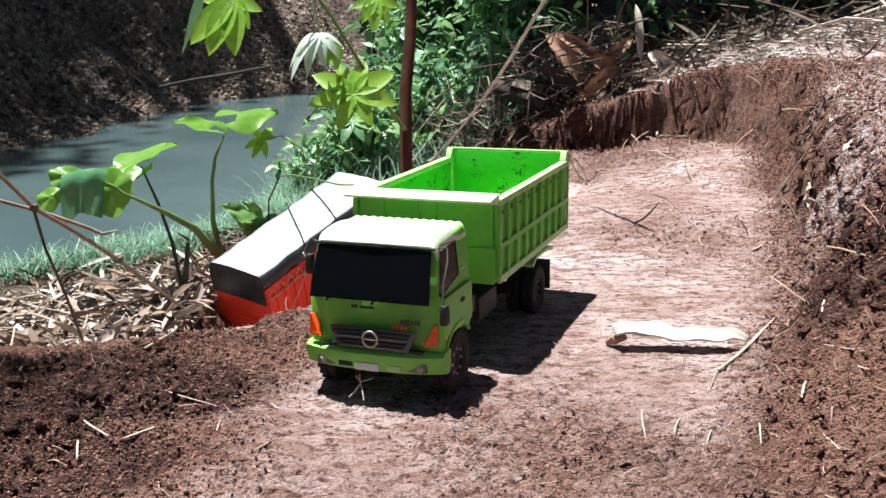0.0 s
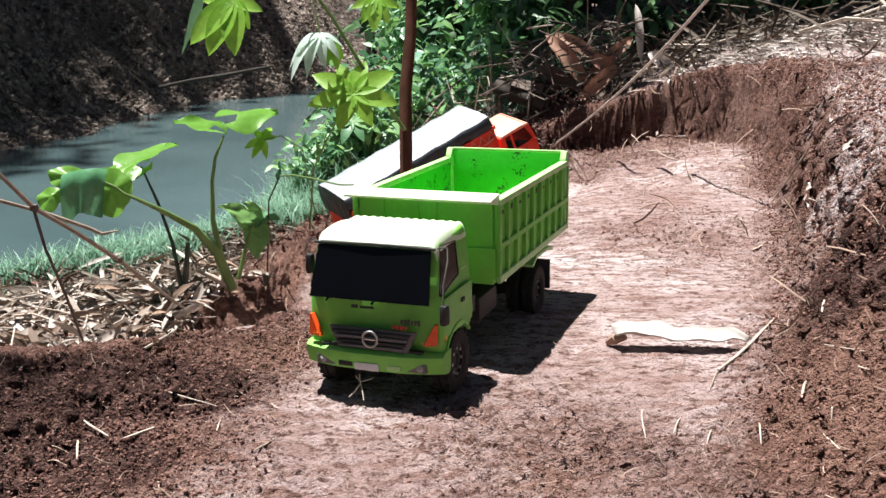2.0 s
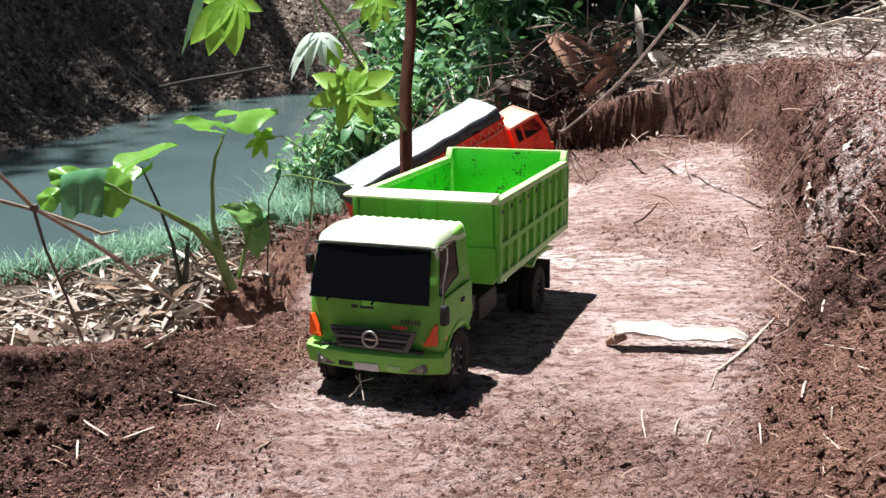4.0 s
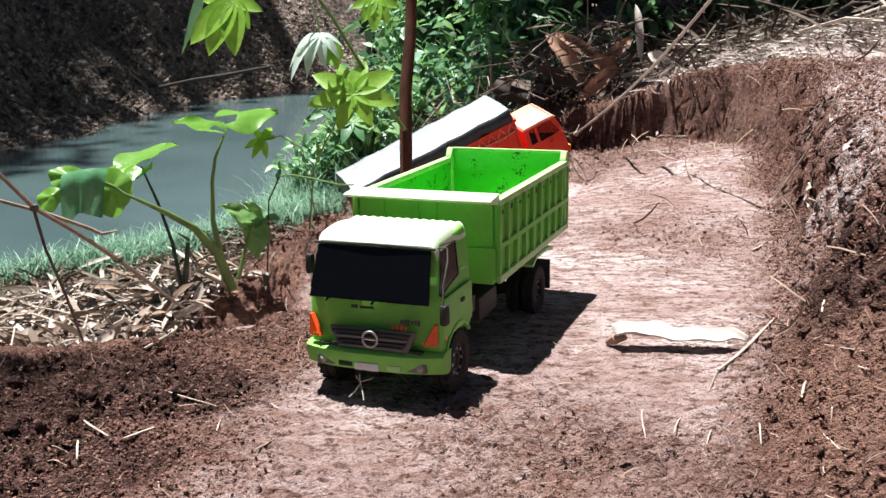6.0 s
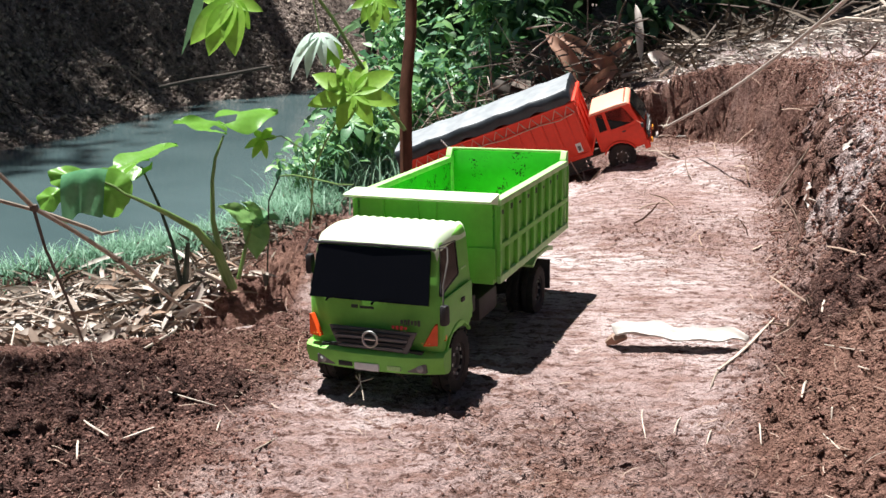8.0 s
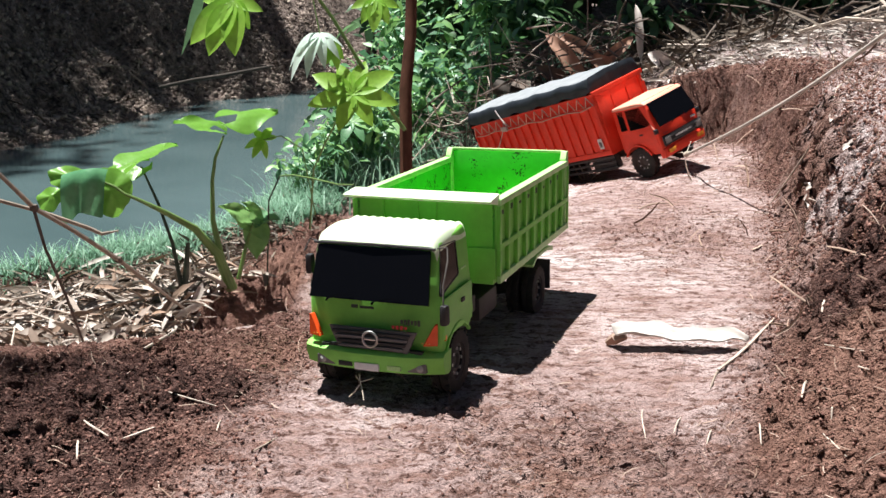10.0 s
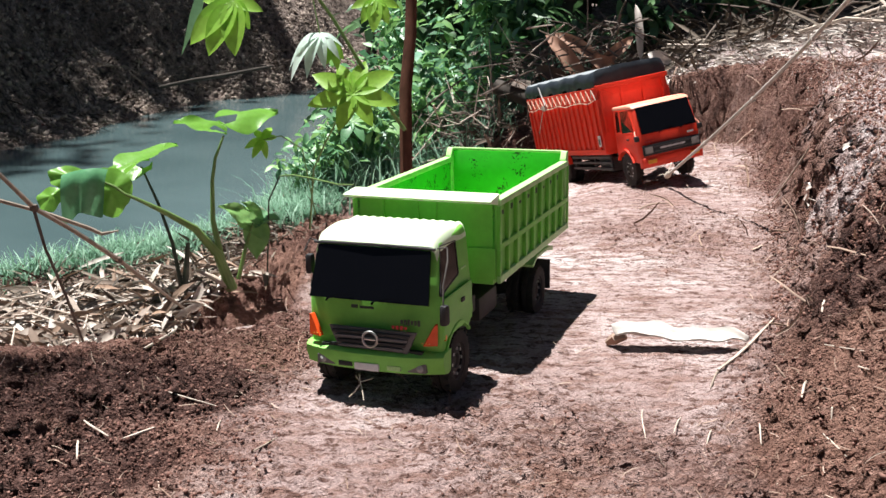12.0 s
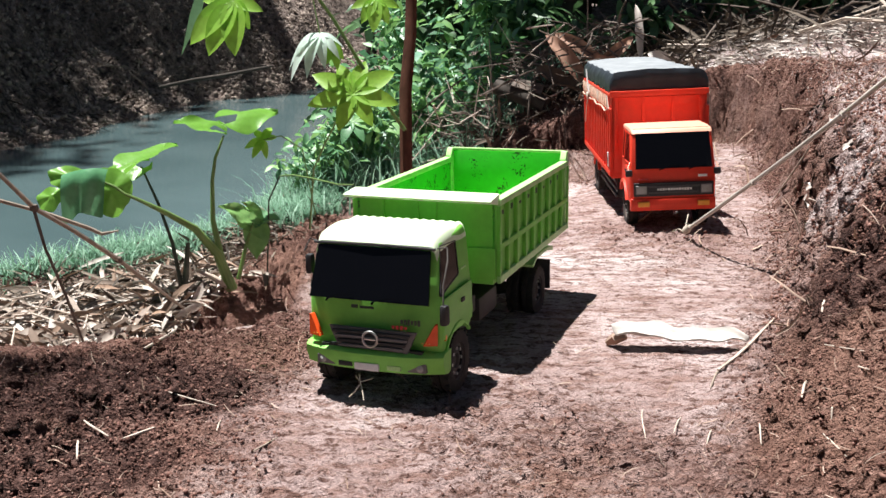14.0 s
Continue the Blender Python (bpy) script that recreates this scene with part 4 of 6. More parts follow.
DRY_CRUST = leaf_material("dry_grey_crust", [(0.12, 0.08, 0.072), (0.32, 0.25, 0.235), (0.6, 0.52, 0.5)], 0.95, 0.0)
FAR_CRUMB = leaf_material("dark_grey_clods", [(0.13, 0.10, 0.085), (0.28, 0.22, 0.185), (0.48, 0.39, 0.335)], 0.95, 0.0)
BARK = plain("brown_cassava_bark", (0.075, 0.033, 0.022), 0.95, spec=0.1, vary=0.35, scale=45, bumpy=0.5, stretch=(1, 1, 0.25))
BARK_DARK = plain("dark_tree_bark", (0.045, 0.035, 0.028), 0.9, vary=0.4, scale=14, bumpy=0.9, stretch=(1, 1, 0.2))
STALK = plain("green_stalk", (0.12, 0.20, 0.05), 0.5, vary=0.2, scale=50, stretch=(1, 1, 0.2))
STALK_DARK = plain("dark_wet_stalk", (0.035, 0.045, 0.025), 0.5, vary=0.3, scale=50)
TWIG = plain("grey_brown_twig", (0.12, 0.09, 0.072), 0.85, vary=0.35, scale=70, bumpy=0.4)
TWIG_MID = plain("weathered_twig", (0.27, 0.215, 0.17), 0.85, vary=0.3, scale=70, bumpy=0.4)
TWIG_PALE = plain("pale_dry_bamboo", (0.47, 0.385, 0.32), 0.75, vary=0.3, scale=40, stretch=(0.3, 1, 1))
SHEATH = plain("pale_bark_sheath", (0.56, 0.505, 0.46), 0.7, vary=0.5, scale=30, bumpy=0.4, stretch=(.35, 1.6, 1))


def cloud(name, base, faces, mats, material, parent=None, uneven=None):
    """Many copies of one small shape joined in one mesh; mats are 4 x 4 arrays."""
    mats = np.asarray(mats)
    pts = np.einsum("nij,vj->nvi", mats[:, :3, :3], base) + mats[:, None, :3, 3]
    if uneven is not None:
        pts = pts + uneven
    k, v = len(mats), len(base)
    me = bpy.data.meshes.new(name)
    fs = []
    for i in range(k):
        o = i * v
        fs.extend([[a + o for a in f] for f in faces])
    me.from_pydata(pts.reshape(-1, 3).tolist(), [], fs)
    me.polygons.foreach_set("use_smooth", [True] * len(me.polygons))
    me.materials.append(material)
    ob = new(name, me)
    ob.parent = parent
    return ob


def lens(width, fold=0.12, droop=0.25, stations=(0.0, 0.3, 0.65, 1.0)):
    """A leaf blade along +x, folded on its midrib, tip hanging."""
    vs, fs, rows = [], [], []
    for s in stations:
        w = width * math.sin(math.pi * min(1.0, s * 0.92 + 0.04)) ** 0.8 / 2
        z = -droop * s * s
        if s in (stations[0], stations[-1]):
            rows.append([len(vs)])
            vs.append((s, 0, z))
        else:
            rows.append([len(vs), len(vs) + 1, len(vs) + 2])
            vs += [(s, -w, z + fold * w), (s, 0, z), (s, w, z + fold * w)]
    for a, b in zip(rows, rows[1:]):
        if len(a) == 1:
            fs += [[a[0], b[1], b[0]], [a[0], b[2], b[1]]]
        elif len(b) == 1:
            fs += [[a[0], a[1], b[0]], [a[1], a[2], b[0]]]
        else:
            fs += [[a[0], a[1], b[1], b[0]], [a[1], a[2], b[2], b[1]]]
    return np.array(vs), fs


def turn(yaw, pitch, roll):
    """Rotation arrays from angle arrays (radians)."""
    cy, sy, cp, sp, cr, sr = np.cos(yaw), np.sin(yaw), np.cos(pitch), np.sin(pitch), np.cos(roll), np.sin(roll)
    m = np.zeros((len(yaw), 4, 4))
    m[:, 0, 0], m[:, 0, 1], m[:, 0, 2] = cy * cp, cy * sp * sr - sy * cr, cy * sp * cr + sy * sr
    m[:, 1, 0], m[:, 1, 1], m[:, 1, 2] = sy * cp, sy * sp * sr + cy * cr, sy * sp * cr - cy * sr
    m[:, 2, 0], m[:, 2, 1], m[:, 2, 2] = -sp, cp * sr, cp * cr
    m[:, 3, 3] = 1
    return m


def place(xyz, size, yaw, pitch, roll):
    m = turn(yaw, pitch, roll)
    m[:, :3, :3] *= np.asarray(size)[:, None, None]
    m[:, :3, 3] = xyz
    return m


def height(x, y):
    return terrain(np.atleast_1d(x), np.atleast_1d(y))[0]


# a shrub: thin stems and a crown of many leaves
def shrub(x, y, radius, tall, count, size, material, label, name="shrub", width=0.45, seed=0):
    t = new(name)
    z0 = float(height(x, y)[0])
    t.matrix_basis = pose(x, y, z0 - 0.01)
    tagged(t, label, "shrub", "bushes on the bank")
    rg = np.random.default_rng(seed + 100)
    bm = bmesh.new()
    tips = []
    for k in range(max(5, count // 45)):
        a, r = rg.uniform(0, math.tau), radius * math.sqrt(rg.uniform(0.05, 1))
        h = tall * rg.uniform(0.45, 1.0) * (1 - 0.4 * (r / radius) ** 2)
        p0 = Vector((0.2 * r * math.cos(a), 0.2 * r * math.sin(a), 0))
        p2 = Vector((r * math.cos(a), r * math.sin(a), h))
        p1 = Vector((0.45 * r * math.cos(a + .3), 0.45 * r * math.sin(a + .3), h * 0.6))
        path = [p0, (p0 + p1) / 2 + Vector((0, 0, .02 * tall)), p1, (p1 + p2) / 2, p2]
        add_tube(bm, path, [.006 * tall + .002, .005 * tall + .0015, .003, .002, .001], 5)
        tips.append((p1, p2))
    part("stalk", bm, STALK, t)
    pts = np.zeros((count, 3))
    for i in range(count):
        p1, p2 = tips[rg.integers(len(tips))]
        u = rg.uniform(-0.5, 1.05)
        p = p1 + (p2 - p1) * u
        pts[i] = (p.x + rg.normal(0, radius * .13), p.y + rg.normal(0, radius * .13), max(0.02, p.z + rg.normal(0, tall * .09)))
    m = place(pts, size * rg.uniform(0.5, 1.3, count), rg.uniform(0, math.tau, count), rg.normal(0.25, 0.45, count), rg.normal(0, 0.5, count))
    b, f = lens(width, 0.25, 0.3)
    cloud("crown", b, f, m, material, t)
    return t


SHRUBS = [  # x, y, radius, height, leaves, leaf length, material index
    (-.50, 4.25, .20, .34, 260, .075, 0), (-.36, 4.35, .22, .46, 300, .085, 0), (-.50, 4.6, .18, .38, 240, .08, 0), (-.22, 4.5, .25, .55, 330, .09, 0),
    (-.30, 5.2, .30, .55, 380, .11, 0), (.02, 4.6, .25, .50, 320, .085, 0), (.18, 4.95, .35, .68, 420, .11, 0), (.42, 5.3, .38, .80, 420, .12, 1),
    (-.15, 5.6, .45, .80, 450, .13, 0), (-.40, 6.3, .32, .55, 380, .13, 1), (.85, 5.6, .40, .55, 380, .12, 1), (1.25, 5.7, .40, .55, 380, .11, 1),
    (.62, 4.95, .25, .30, 240, .10, 1), (1.0, 5.05, .25, .28, 240, .10, 1), (1.4, 5.15, .28, .26, 240, .10, 1), (1.85, 5.3, .3, .28, 240, .10, 1), (2.3, 5.4, .3, .25, 200, .10, 1),
    (1.7, 5.9, .45, .50, 380, .12, 1), (2.2, 6.0, .5, .5, 380, .12, 1), (.3, 5.75, .4, .75, 380, .12, 0), (-.1, 6.9, .42, .8, 380, .15, 0), (.55, 6.3, .5, .7, 380, .14, 1), (.1, 6.6, .7, 1.0, 520, .17, 1), (1.0, 6.9, .8, .9, 560, .18, 1),
    (2.0, 7.2, .9, .9, 560, .18, 1), (3.1, 7.0, .9, .9, 480, .18, 1), (-.05, 8.2, .7, 1.0, 520, .2, 1), (.6, 8.6, 1.2, 1.4, 640, .24, 1),
    (2.4, 9.0, 1.4, 1.3, 640, .25, 1), (4.3, 8.6, 1.3, 1.3, 520, .25, 1), (.3, 10.4, 1.1, 1.3, 560, .25, 1)]
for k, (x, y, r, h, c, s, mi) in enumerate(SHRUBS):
    shrub(x, y, r, h, int(c * 1.7) if mi == 0 else c, s * (.72 if mi == 0 else 1), (LEAF, LEAF_SHADED)[mi], ("sunlit tangled green shrub by the stream" if mi == 0 else "leafy undergrowth bush, shade toned into its leaves"), seed=k, width=0.42 if mi == 0 else 0.38)


# palmate cassava leaf made of lobes round its centre
def cassava_leaf(name, centre, normal, up, length, spans, material, parent, droop=0.2, label=""):
    bm = bmesh.new()
    n = Vector(normal).normalized()
    u = (Vector(up) - n * Vector(up).dot(n)).normalized()
    v = n.cross(u)
    c = Vector(centre)
    for ang, ln in spans:
        d = (u * math.cos(radians(ang)) + v * math.sin(radians(ang)))
        side = n.cross(d)
        L = length * ln
        rows = []
        for i in range(8):
            s = i / 7
            w = L * 0.22 * math.sin(math.pi * min(1, s ** 0.85 * 0.97 + 0.03)) ** 0.75
            p = c + d * (L * s) - n * (L * droop * s * s)
            rows.append((bm.verts.new(p - side * w + n * w * 0.3), bm.verts.new(p), bm.verts.new(p + side * w + n * w * 0.3)))
        for a, b in zip(rows, rows[1:]):
            bm.faces.new((a[0], a[1], b[1], b[0]))
            bm.faces.new((a[1], a[2], b[2], b[1]))
    return part(name, bm, material, parent, label, angle=80)


def cassava():
    t = new("cassava_plant")
    tagged(t, "slim brown cassava stem with bright palmate leaves", "plant")
    stem = [(-.100, 2.945, -.45), (-.104, 2.953, -.272), (-.109, 3.014, -.03), (-.111, 3.082, .196), (-.096, 3.133, .358), (-.094, 3.168, .456), (-.085, 3.2, .8), (-.06, 3.22, 1.15)]
    part("stem", jitter(tube(stem, [.022, .0205, .0195, .0185, .0175, .017, .015, .011], 14), .0018, 30), BARK, t)
    br = part("branch", tube([(-.112, 3.03, .085), (-.171, 3.013, .17), (-.251, 3.015, .3), (-.313, 3.021, .403), (-.351, 3.014, .458), (-.42, 2.98, .57)], [.006, .0055, .0055, .005, .005, .004], 8), STALK, t, "grey-green side branch")
    full = [(-150, .8), (-102, .95), (-58, 1.0), (-18, .8), (25, .75), (62, .95), (105, .95), (160, .85)]
    part("petiole", tube([(-.257, 2.969, .199), (-.304, 2.981, .125), (-.355, 3.083, .036), (-.414, 3.261, -.072), (-.45, 3.4, -.3)], [.002, .0022, .0028, .003, .0035], 6), STALK, t)
    cassava_leaf("leaf", (-.257, 2.965, .199), (.05, -.85, .5), (0, .3, 1), .142, full, LEAF_BRIGHT, t, .1)
    part("petiole", tube([(-.530, 2.673, .465), (-.48, 2.76, .56), (-.42, 2.98, .57)], .0022, 6), STALK, t)
    cassava_leaf("leaf", (-.528, 2.673, .462), (-.1, -.85, .45), (0, 0, 1), .165, [(120, .55), (138, .95), (160, .95), (186, .9), (212, .55), (90, .5), (250, .5)], LEAF_BRIGHT, t, .1)
    part("petiole", tube([(-.194, 2.98, .446), (-.15, 3.06, .5), (-.09, 3.17, .52)], .002, 6), STALK, t)
    cassava_leaf("leaf", (-.190, 2.975, .462), (.1, -.8, .5), (0, 0, 1), .105, [(150, .8), (175, .95), (205, .8), (110, .7), (250, .7)], LEAF_BRIGHT, t, .15)
    part("petiole", tube([(-.345, 2.956, .36), (-.36, 2.98, .43), (-.375, 3.0, .5)], .002, 6), STALK, t)
    cassava_leaf("leaf", (-.345, 2.95, .362), (-.15, -.45, .9), (-.3, 0, 1), .098, [(0, .45), (40, .6), (75, 1.15), (100, 1.2), (130, 1.0), (165, .8), (205, .7), (250, .6), (300, .5)], LEAF_PALE, t, .85, "pale wilted drooping leaf")
    cassava_leaf("leaf", (-.315, 2.95, .345), (.3, -.6, .5), (0, 0, 1), .085, [(160, .8), (185, .95), (210, .7)], LEAF_BRIGHT, t, .3)
    cassava_leaf("leaf", (-.575, 3.28, .02), (.1, -.8, .5), (.4, 0, 1), .07, [(0, .9), (-40, .7), (60, .8), (130, .9), (170, .9), (215, .8)], LEAF_BRIGHT, t, .5)
    part("petiole", tube([(-.575, 3.28, .02), (-.52, 3.3, .03), (-.46, 3.35, -.02), (-.43, 3.4, -.25)], .002, 6), STALK, t)
    for k, (x, y, z, s) in enumerate([(-.37, 4.20, -.04, .13), (-.49, 4.28, -.19, .14), (-.25, 4.36, -.09, .12), (-.41, 4.32, -.22, .15), (-.56, 4.24, -.24, .12)]):
        cassava_leaf("leaf", (x, y, z), (.2 * math.sin(k * 2), -.5, .8), (math.sin(k), 0, 1), s, [(a + 9 * k, l) for a, l in full], LEAF, t, .3)
        part("petiole", tube([(x, y, z), (x - .02, y + .03, z - .06), (-.44, 4.36, -.42)], [.0016, .002, .003], 5), STALK, t)
    b = new("dry_leaf")
    tagged(b, "long narrow half-dry leaf hanging by the cassava", "dry leaf")
    part("blade", slab([(-.63, 2.777, .52), (-.608, 2.78, .52), (-.628, 2.74, .42), (-.672, 2.69, .322), (-.655, 2.73, .42)], .0015), LEAF, b)
    return t


cassava()


def taro():
    t = new("taro_plant")
    tagged(t, "taro plant with heart-shaped sunlit leaves on litter", "plant")

    def blade(corner, tip, lobe, width, sag, material=LEAF_TARO, flip=1, label=""):
        """Heart-shaped blade: stalk joint, tip, width and how far its halves fold."""
        c, tp = Vector(corner), Vector(tip)
        d = tp - c
        L = d.length
        d.normalize()
        side = d.cross(Vector(lobe)).normalized()
        n = side.cross(d).normalized()
        bm = bmesh.new()
        rows = []
        for i in range(13):
            s = -0.42 + 1.42 * i / 12
            if s < 0:
                w = width * 0.5 * math.sqrt(max(0, 1 - (s / 0.43) ** 2)) * 0.95
            else:
                w = width * 0.5 * (1 - s ** 1.6) ** 0.85
            row = []
            for k in range(7):
                q = (k / 3 - 1)
                inner = 0.0
                if s < 0:
                    inner = 0.10 * (-s / 0.42)
                y = math.copysign(inner * width + abs(q) * max(0.0, w - inner * width), q) if q else 0.0
                if s < 0 and k == 3:
                    row.append(None)
                    continue
                p = c + d * (L * s) + side * y + n * (sag * abs(y) - 0.18 * L * max(0, s) ** 2 * flip + 0.01 * math.sin(6 * s + q * 4) * abs(q))
                row.append(bm.verts.new(p))
            rows.append(row)
        for a, b in zip(rows, rows[1:]):
            for k in range(6):
                q = [a[k], a[k + 1], b[k + 1], b[k]]
                q = [v for v in q if v is not None]
                if len(q) >= 3:
                    bm.faces.new(q)
        bmesh.ops.remove_doubles(bm, verts=bm.verts[:], dist=0.0005)
        return part("leaf", bm, material, t, label, angle=80)

    def stalk(path, radii, material=STALK, label=""):
        part("stalk", tube(path, radii, 9), material, t, label)

    stalk([(-0.68, 3.188, 0.047), (-.705, 3.165, -.02), (-.716, 3.155, -.09), (-.718, 3.143, -.212), (-.703, 3.141, -.303), (-.675, 3.126, -.43)], [.003, .005, .006, .008, .011, .015])
    blade((-0.651, 3.234, 0.106), (-0.528, 3.312, 0.128), (-.35, -.6, .75), .15, -.35)
    blade((-0.714, 3.173, 0.07), (-0.815, 3.142, 0.11), (.2, -.25, .9), .1, .25)
    stalk([(-.907, 3.066, -.03), (-.856, 3.039, -.137), (-.813, 3.009, -.252), (-.779, 2.974, -.42)], [.003, .0045, .0055, .0075], STALK_DARK, "dark wet stalk")
    blade((-.915, 3.066, -.02), (-.835, 3.19, .04), (-.4, -.4, .9), .15, .35)
    blade((-.92, 3.06, -.02), (-1.01, 3.0, -.035), (0, -.3, .9), .12, -.3)
    stalk([(-.925, 2.947, -.09), (-.88, 2.96, -.115), (-.825, 2.984, -.151), (-.75, 3.039, -.215), (-.699, 3.098, -.31), (-.666, 3.126, -.43)], [.004, .006, .008, .0115, .015, .019])
    def lobe(centre, u, v, n, bulge, material=LEAF_TARO, label=""):
        """A rounded leaf half: half-width u, half-height v, bulging along n, its edge waved."""
        c, u, v, n = (Vector(q) for q in (centre, u, v, n))
        bm = bmesh.new()
        mid = bm.verts.new(c + n * bulge)
        rings = []
        for r in (.3, .55, .78, 1.0):
            ring = []
            for k in range(24):
                a = k * math.tau / 24
                q = r * (1 + .06 * math.sin(3 * a + 1) + .03 * math.sin(7 * a))
                ring.append(bm.verts.new(c + u * (math.cos(a) * q) + v * (math.sin(a) * q * (1 - .12 * math.cos(a))) + n * (bulge * (1 - r * r) + .006 * r * math.sin(5 * a) - .006 * abs(math.sin(a)))))
            rings.append(ring)
        for k in range(24):
            bm.faces.new((mid, rings[0][k], rings[0][(k + 1) % 24]))
        for a, b in zip(rings, rings[1:]):
            for k in range(24):
                bm.faces.new((a[k], b[k], b[(k + 1) % 24], a[(k + 1) % 24]))
        part("leaf_half", bm, material, t, label, angle=80)

    # the large folded leaf: a pale draped half, a dark rounded half, two sunlit flaps behind
    lobe((-.963, 2.955, -.083), (.054, .012, .012), (-.012, .012, .070), (.1, -.95, .2), .016)
    lobe((-1.150, 2.972, -.105), (.044, 0, .014), (-.008, .02, .030), (0, -.6, .8), .006)
    lobe((-1.095, 2.985, -.045), (.062, .01, -.004), (0, .02, .030), (0, -.7, .7), .006)
    bm = bmesh.new()
    rows = []
    for i in range(15):
        q = i / 14
        ridge = Vector((-1.103 + .135 * q, 2.944 + .004 * math.sin(q * 9), -.038 + .020 * math.sin(q * 2.2)))
        row = []
        for k in range(11):
            d = k / 10
            out = .022 * math.sin(min(1, d * 2.4) * math.pi / 2) + .010 * math.sin(q * 11 + d * 2) * d
            row.append(bm.verts.new(ridge + Vector((.010 * d * (1 - 2 * q) - .008 * d, -out, -(.132 + .010 * math.sin(q * 8 + 1)) * d ** 1.25 + .004))))
        rows.append(row)
    for a, b in zip(rows, rows[1:]):
        for k in range(10):
            bm.faces.new((a[k], a[k + 1], b[k + 1], b[k]))
    part("leaf_half", bm, LEAF_SHEEN, t, "pale shining leaf half hanging down", angle=80)
    stalk([(-.985, 2.95, -.055), (-.95, 2.948, -.07), (-.925, 2.947, -.09)], [.003, .004, .004])
    stalk([(-1.09, 2.95, -.04), (-1.03, 2.95, -.045), (-.985, 2.95, -.055)], [.002, .0025, .003])
    stalk([(-.779, 2.974, -.42), (-.771, 2.993, -.318), (-.766, 3.009, -.252)], [.01, .0085, .006], STALK_DARK, "cut dark stalk stub")
    stalk([(-.676, 3.12, -.42), (-.72, 3.1, -.385), (-.77, 3.1, -.36)], [.012, .009, .005], TWIG_PALE, "yellowed broken stalk")
    stalk([(-.66, 3.2, -.42), (-.63, 3.22, -.3), (-.61, 3.23, -.24)], [.007, .006, .003])
    for c, tp, lo, w in [((-.63, 3.25, -.22), (-.56, 3.22, -.30), (0, -.6, .8), .09), ((-.62, 3.25, -.23), (-.70, 3.2, -.17), (0, -.6, .8), .08), ((-.60, 3.27, -.24), (-.53, 3.24, -.22), (.2, -.5, .8), .08), ((-.60, 3.24, -.27), (-.60, 3.2, -.35), (0, -.9, .2), .09)]:
        blade(c, tp, lo, w, .2, LEAF)
    return t


taro()

# a thin green runner that touches the tipper's ledge
run = new("green_runner")
tagged(run, "thin green runner shoot with small leaves", "shoot")
part("shoot", tube([(-.522, 3.256, -.093), (-.43, 2.92, -.03), (-.333, 2.56, .027), (-.192, 1.87, .14), (-.137, 1.555, .199)], [.003, .003, .0026, .0018, .001], 6), STALK, run)
part("root_stalk", tube([(-.522, 3.256, -.093), (-.558, 3.24, -.169), (-.58, 3.27, -.46)], [.003, .003, .0035], 6), STALK_DARK, run)

# ---- grass along the shore ----
def strip_grass(name, n, spots, tall, label):
    rg = np.random.default_rng(31)
    vs, fs = [], []
    for i in range(n):
        (ax, ay), (bx, by), spread_w = spots[rg.integers(len(spots))]
        u = rg.uniform(0, 1)
        x, y = ax + (bx - ax) * u + rg.normal(0, spread_w), ay + (by - ay) * u + rg.normal(0, spread_w)
        vs.append((x, y))
    xy = np.array(vs)
    z = np.maximum(height(xy[:, 0], xy[:, 1]), WATER - 0.02)
    pts = []
    for i in range(n):
        a, h = rg.uniform(0, math.tau), tall * rg.uniform(0.4, 1.2)
        lean = rg.uniform(0.2, 1.1)
        w = 0.0028 + 0.0026 * rg.uniform()
        dx, dy = math.cos(a), math.sin(a)
        o = len(pts)
        for k, s in enumerate((0, 0.4, 0.75, 1.0)):
            cx, cy = xy[i, 0] + dx * lean * h * s * s, xy[i, 1] + dy * lean * h * s * s
            cz = z[i] + h * (s - 0.35 * lean * s * s)
            ww = w * (1 - 0.85 * s)
            pts += [(cx - dy * ww, cy + dx * ww, cz), (cx + dy * ww, cy - dx * ww, cz)]
        for k in range(3):
            fs.append([o + 2 * k, o + 2 * k + 1, o + 2 * k + 3, o + 2 * k + 2])
    ob = mesh_object(name, pts, fs, GRASS)
    tagged(ob, label, "grass", kind="stuff")


strip_grass("shore_grass", 6500, [((-1.75, 3.25), (-1.2, 3.65), .09), ((-1.3, 3.5), (-1.0, 3.85), .08), ((-1.05, 3.75), (-.8, 4.3), .09), ((-.85, 3.9), (-.6, 4.2), .08), ((-.75, 3.75), (-.5, 4.1), .06), ((-2.2, 3.0), (-1.6, 3.35), .08), ((-.6, 3.75), (-.45, 4.0), .05), ((-1.7, 3.0), (-1.2, 3.35), .07), ((-1.2, 3.35), (-.85, 3.65), .06), ((-2.4, 2.7), (-1.7, 3.0), .07)], 0.105, "fine blue-green grass along the water's edge")
strip_grass("bank_grass", 3600, [((-.5, 4.2), (.0, 4.5), .12), ((-.2, 4.5), (.5, 4.7), .15), ((-.5, 4.6), (-.7, 5.5), .12)], 0.2, "long thin grass among the bushes")

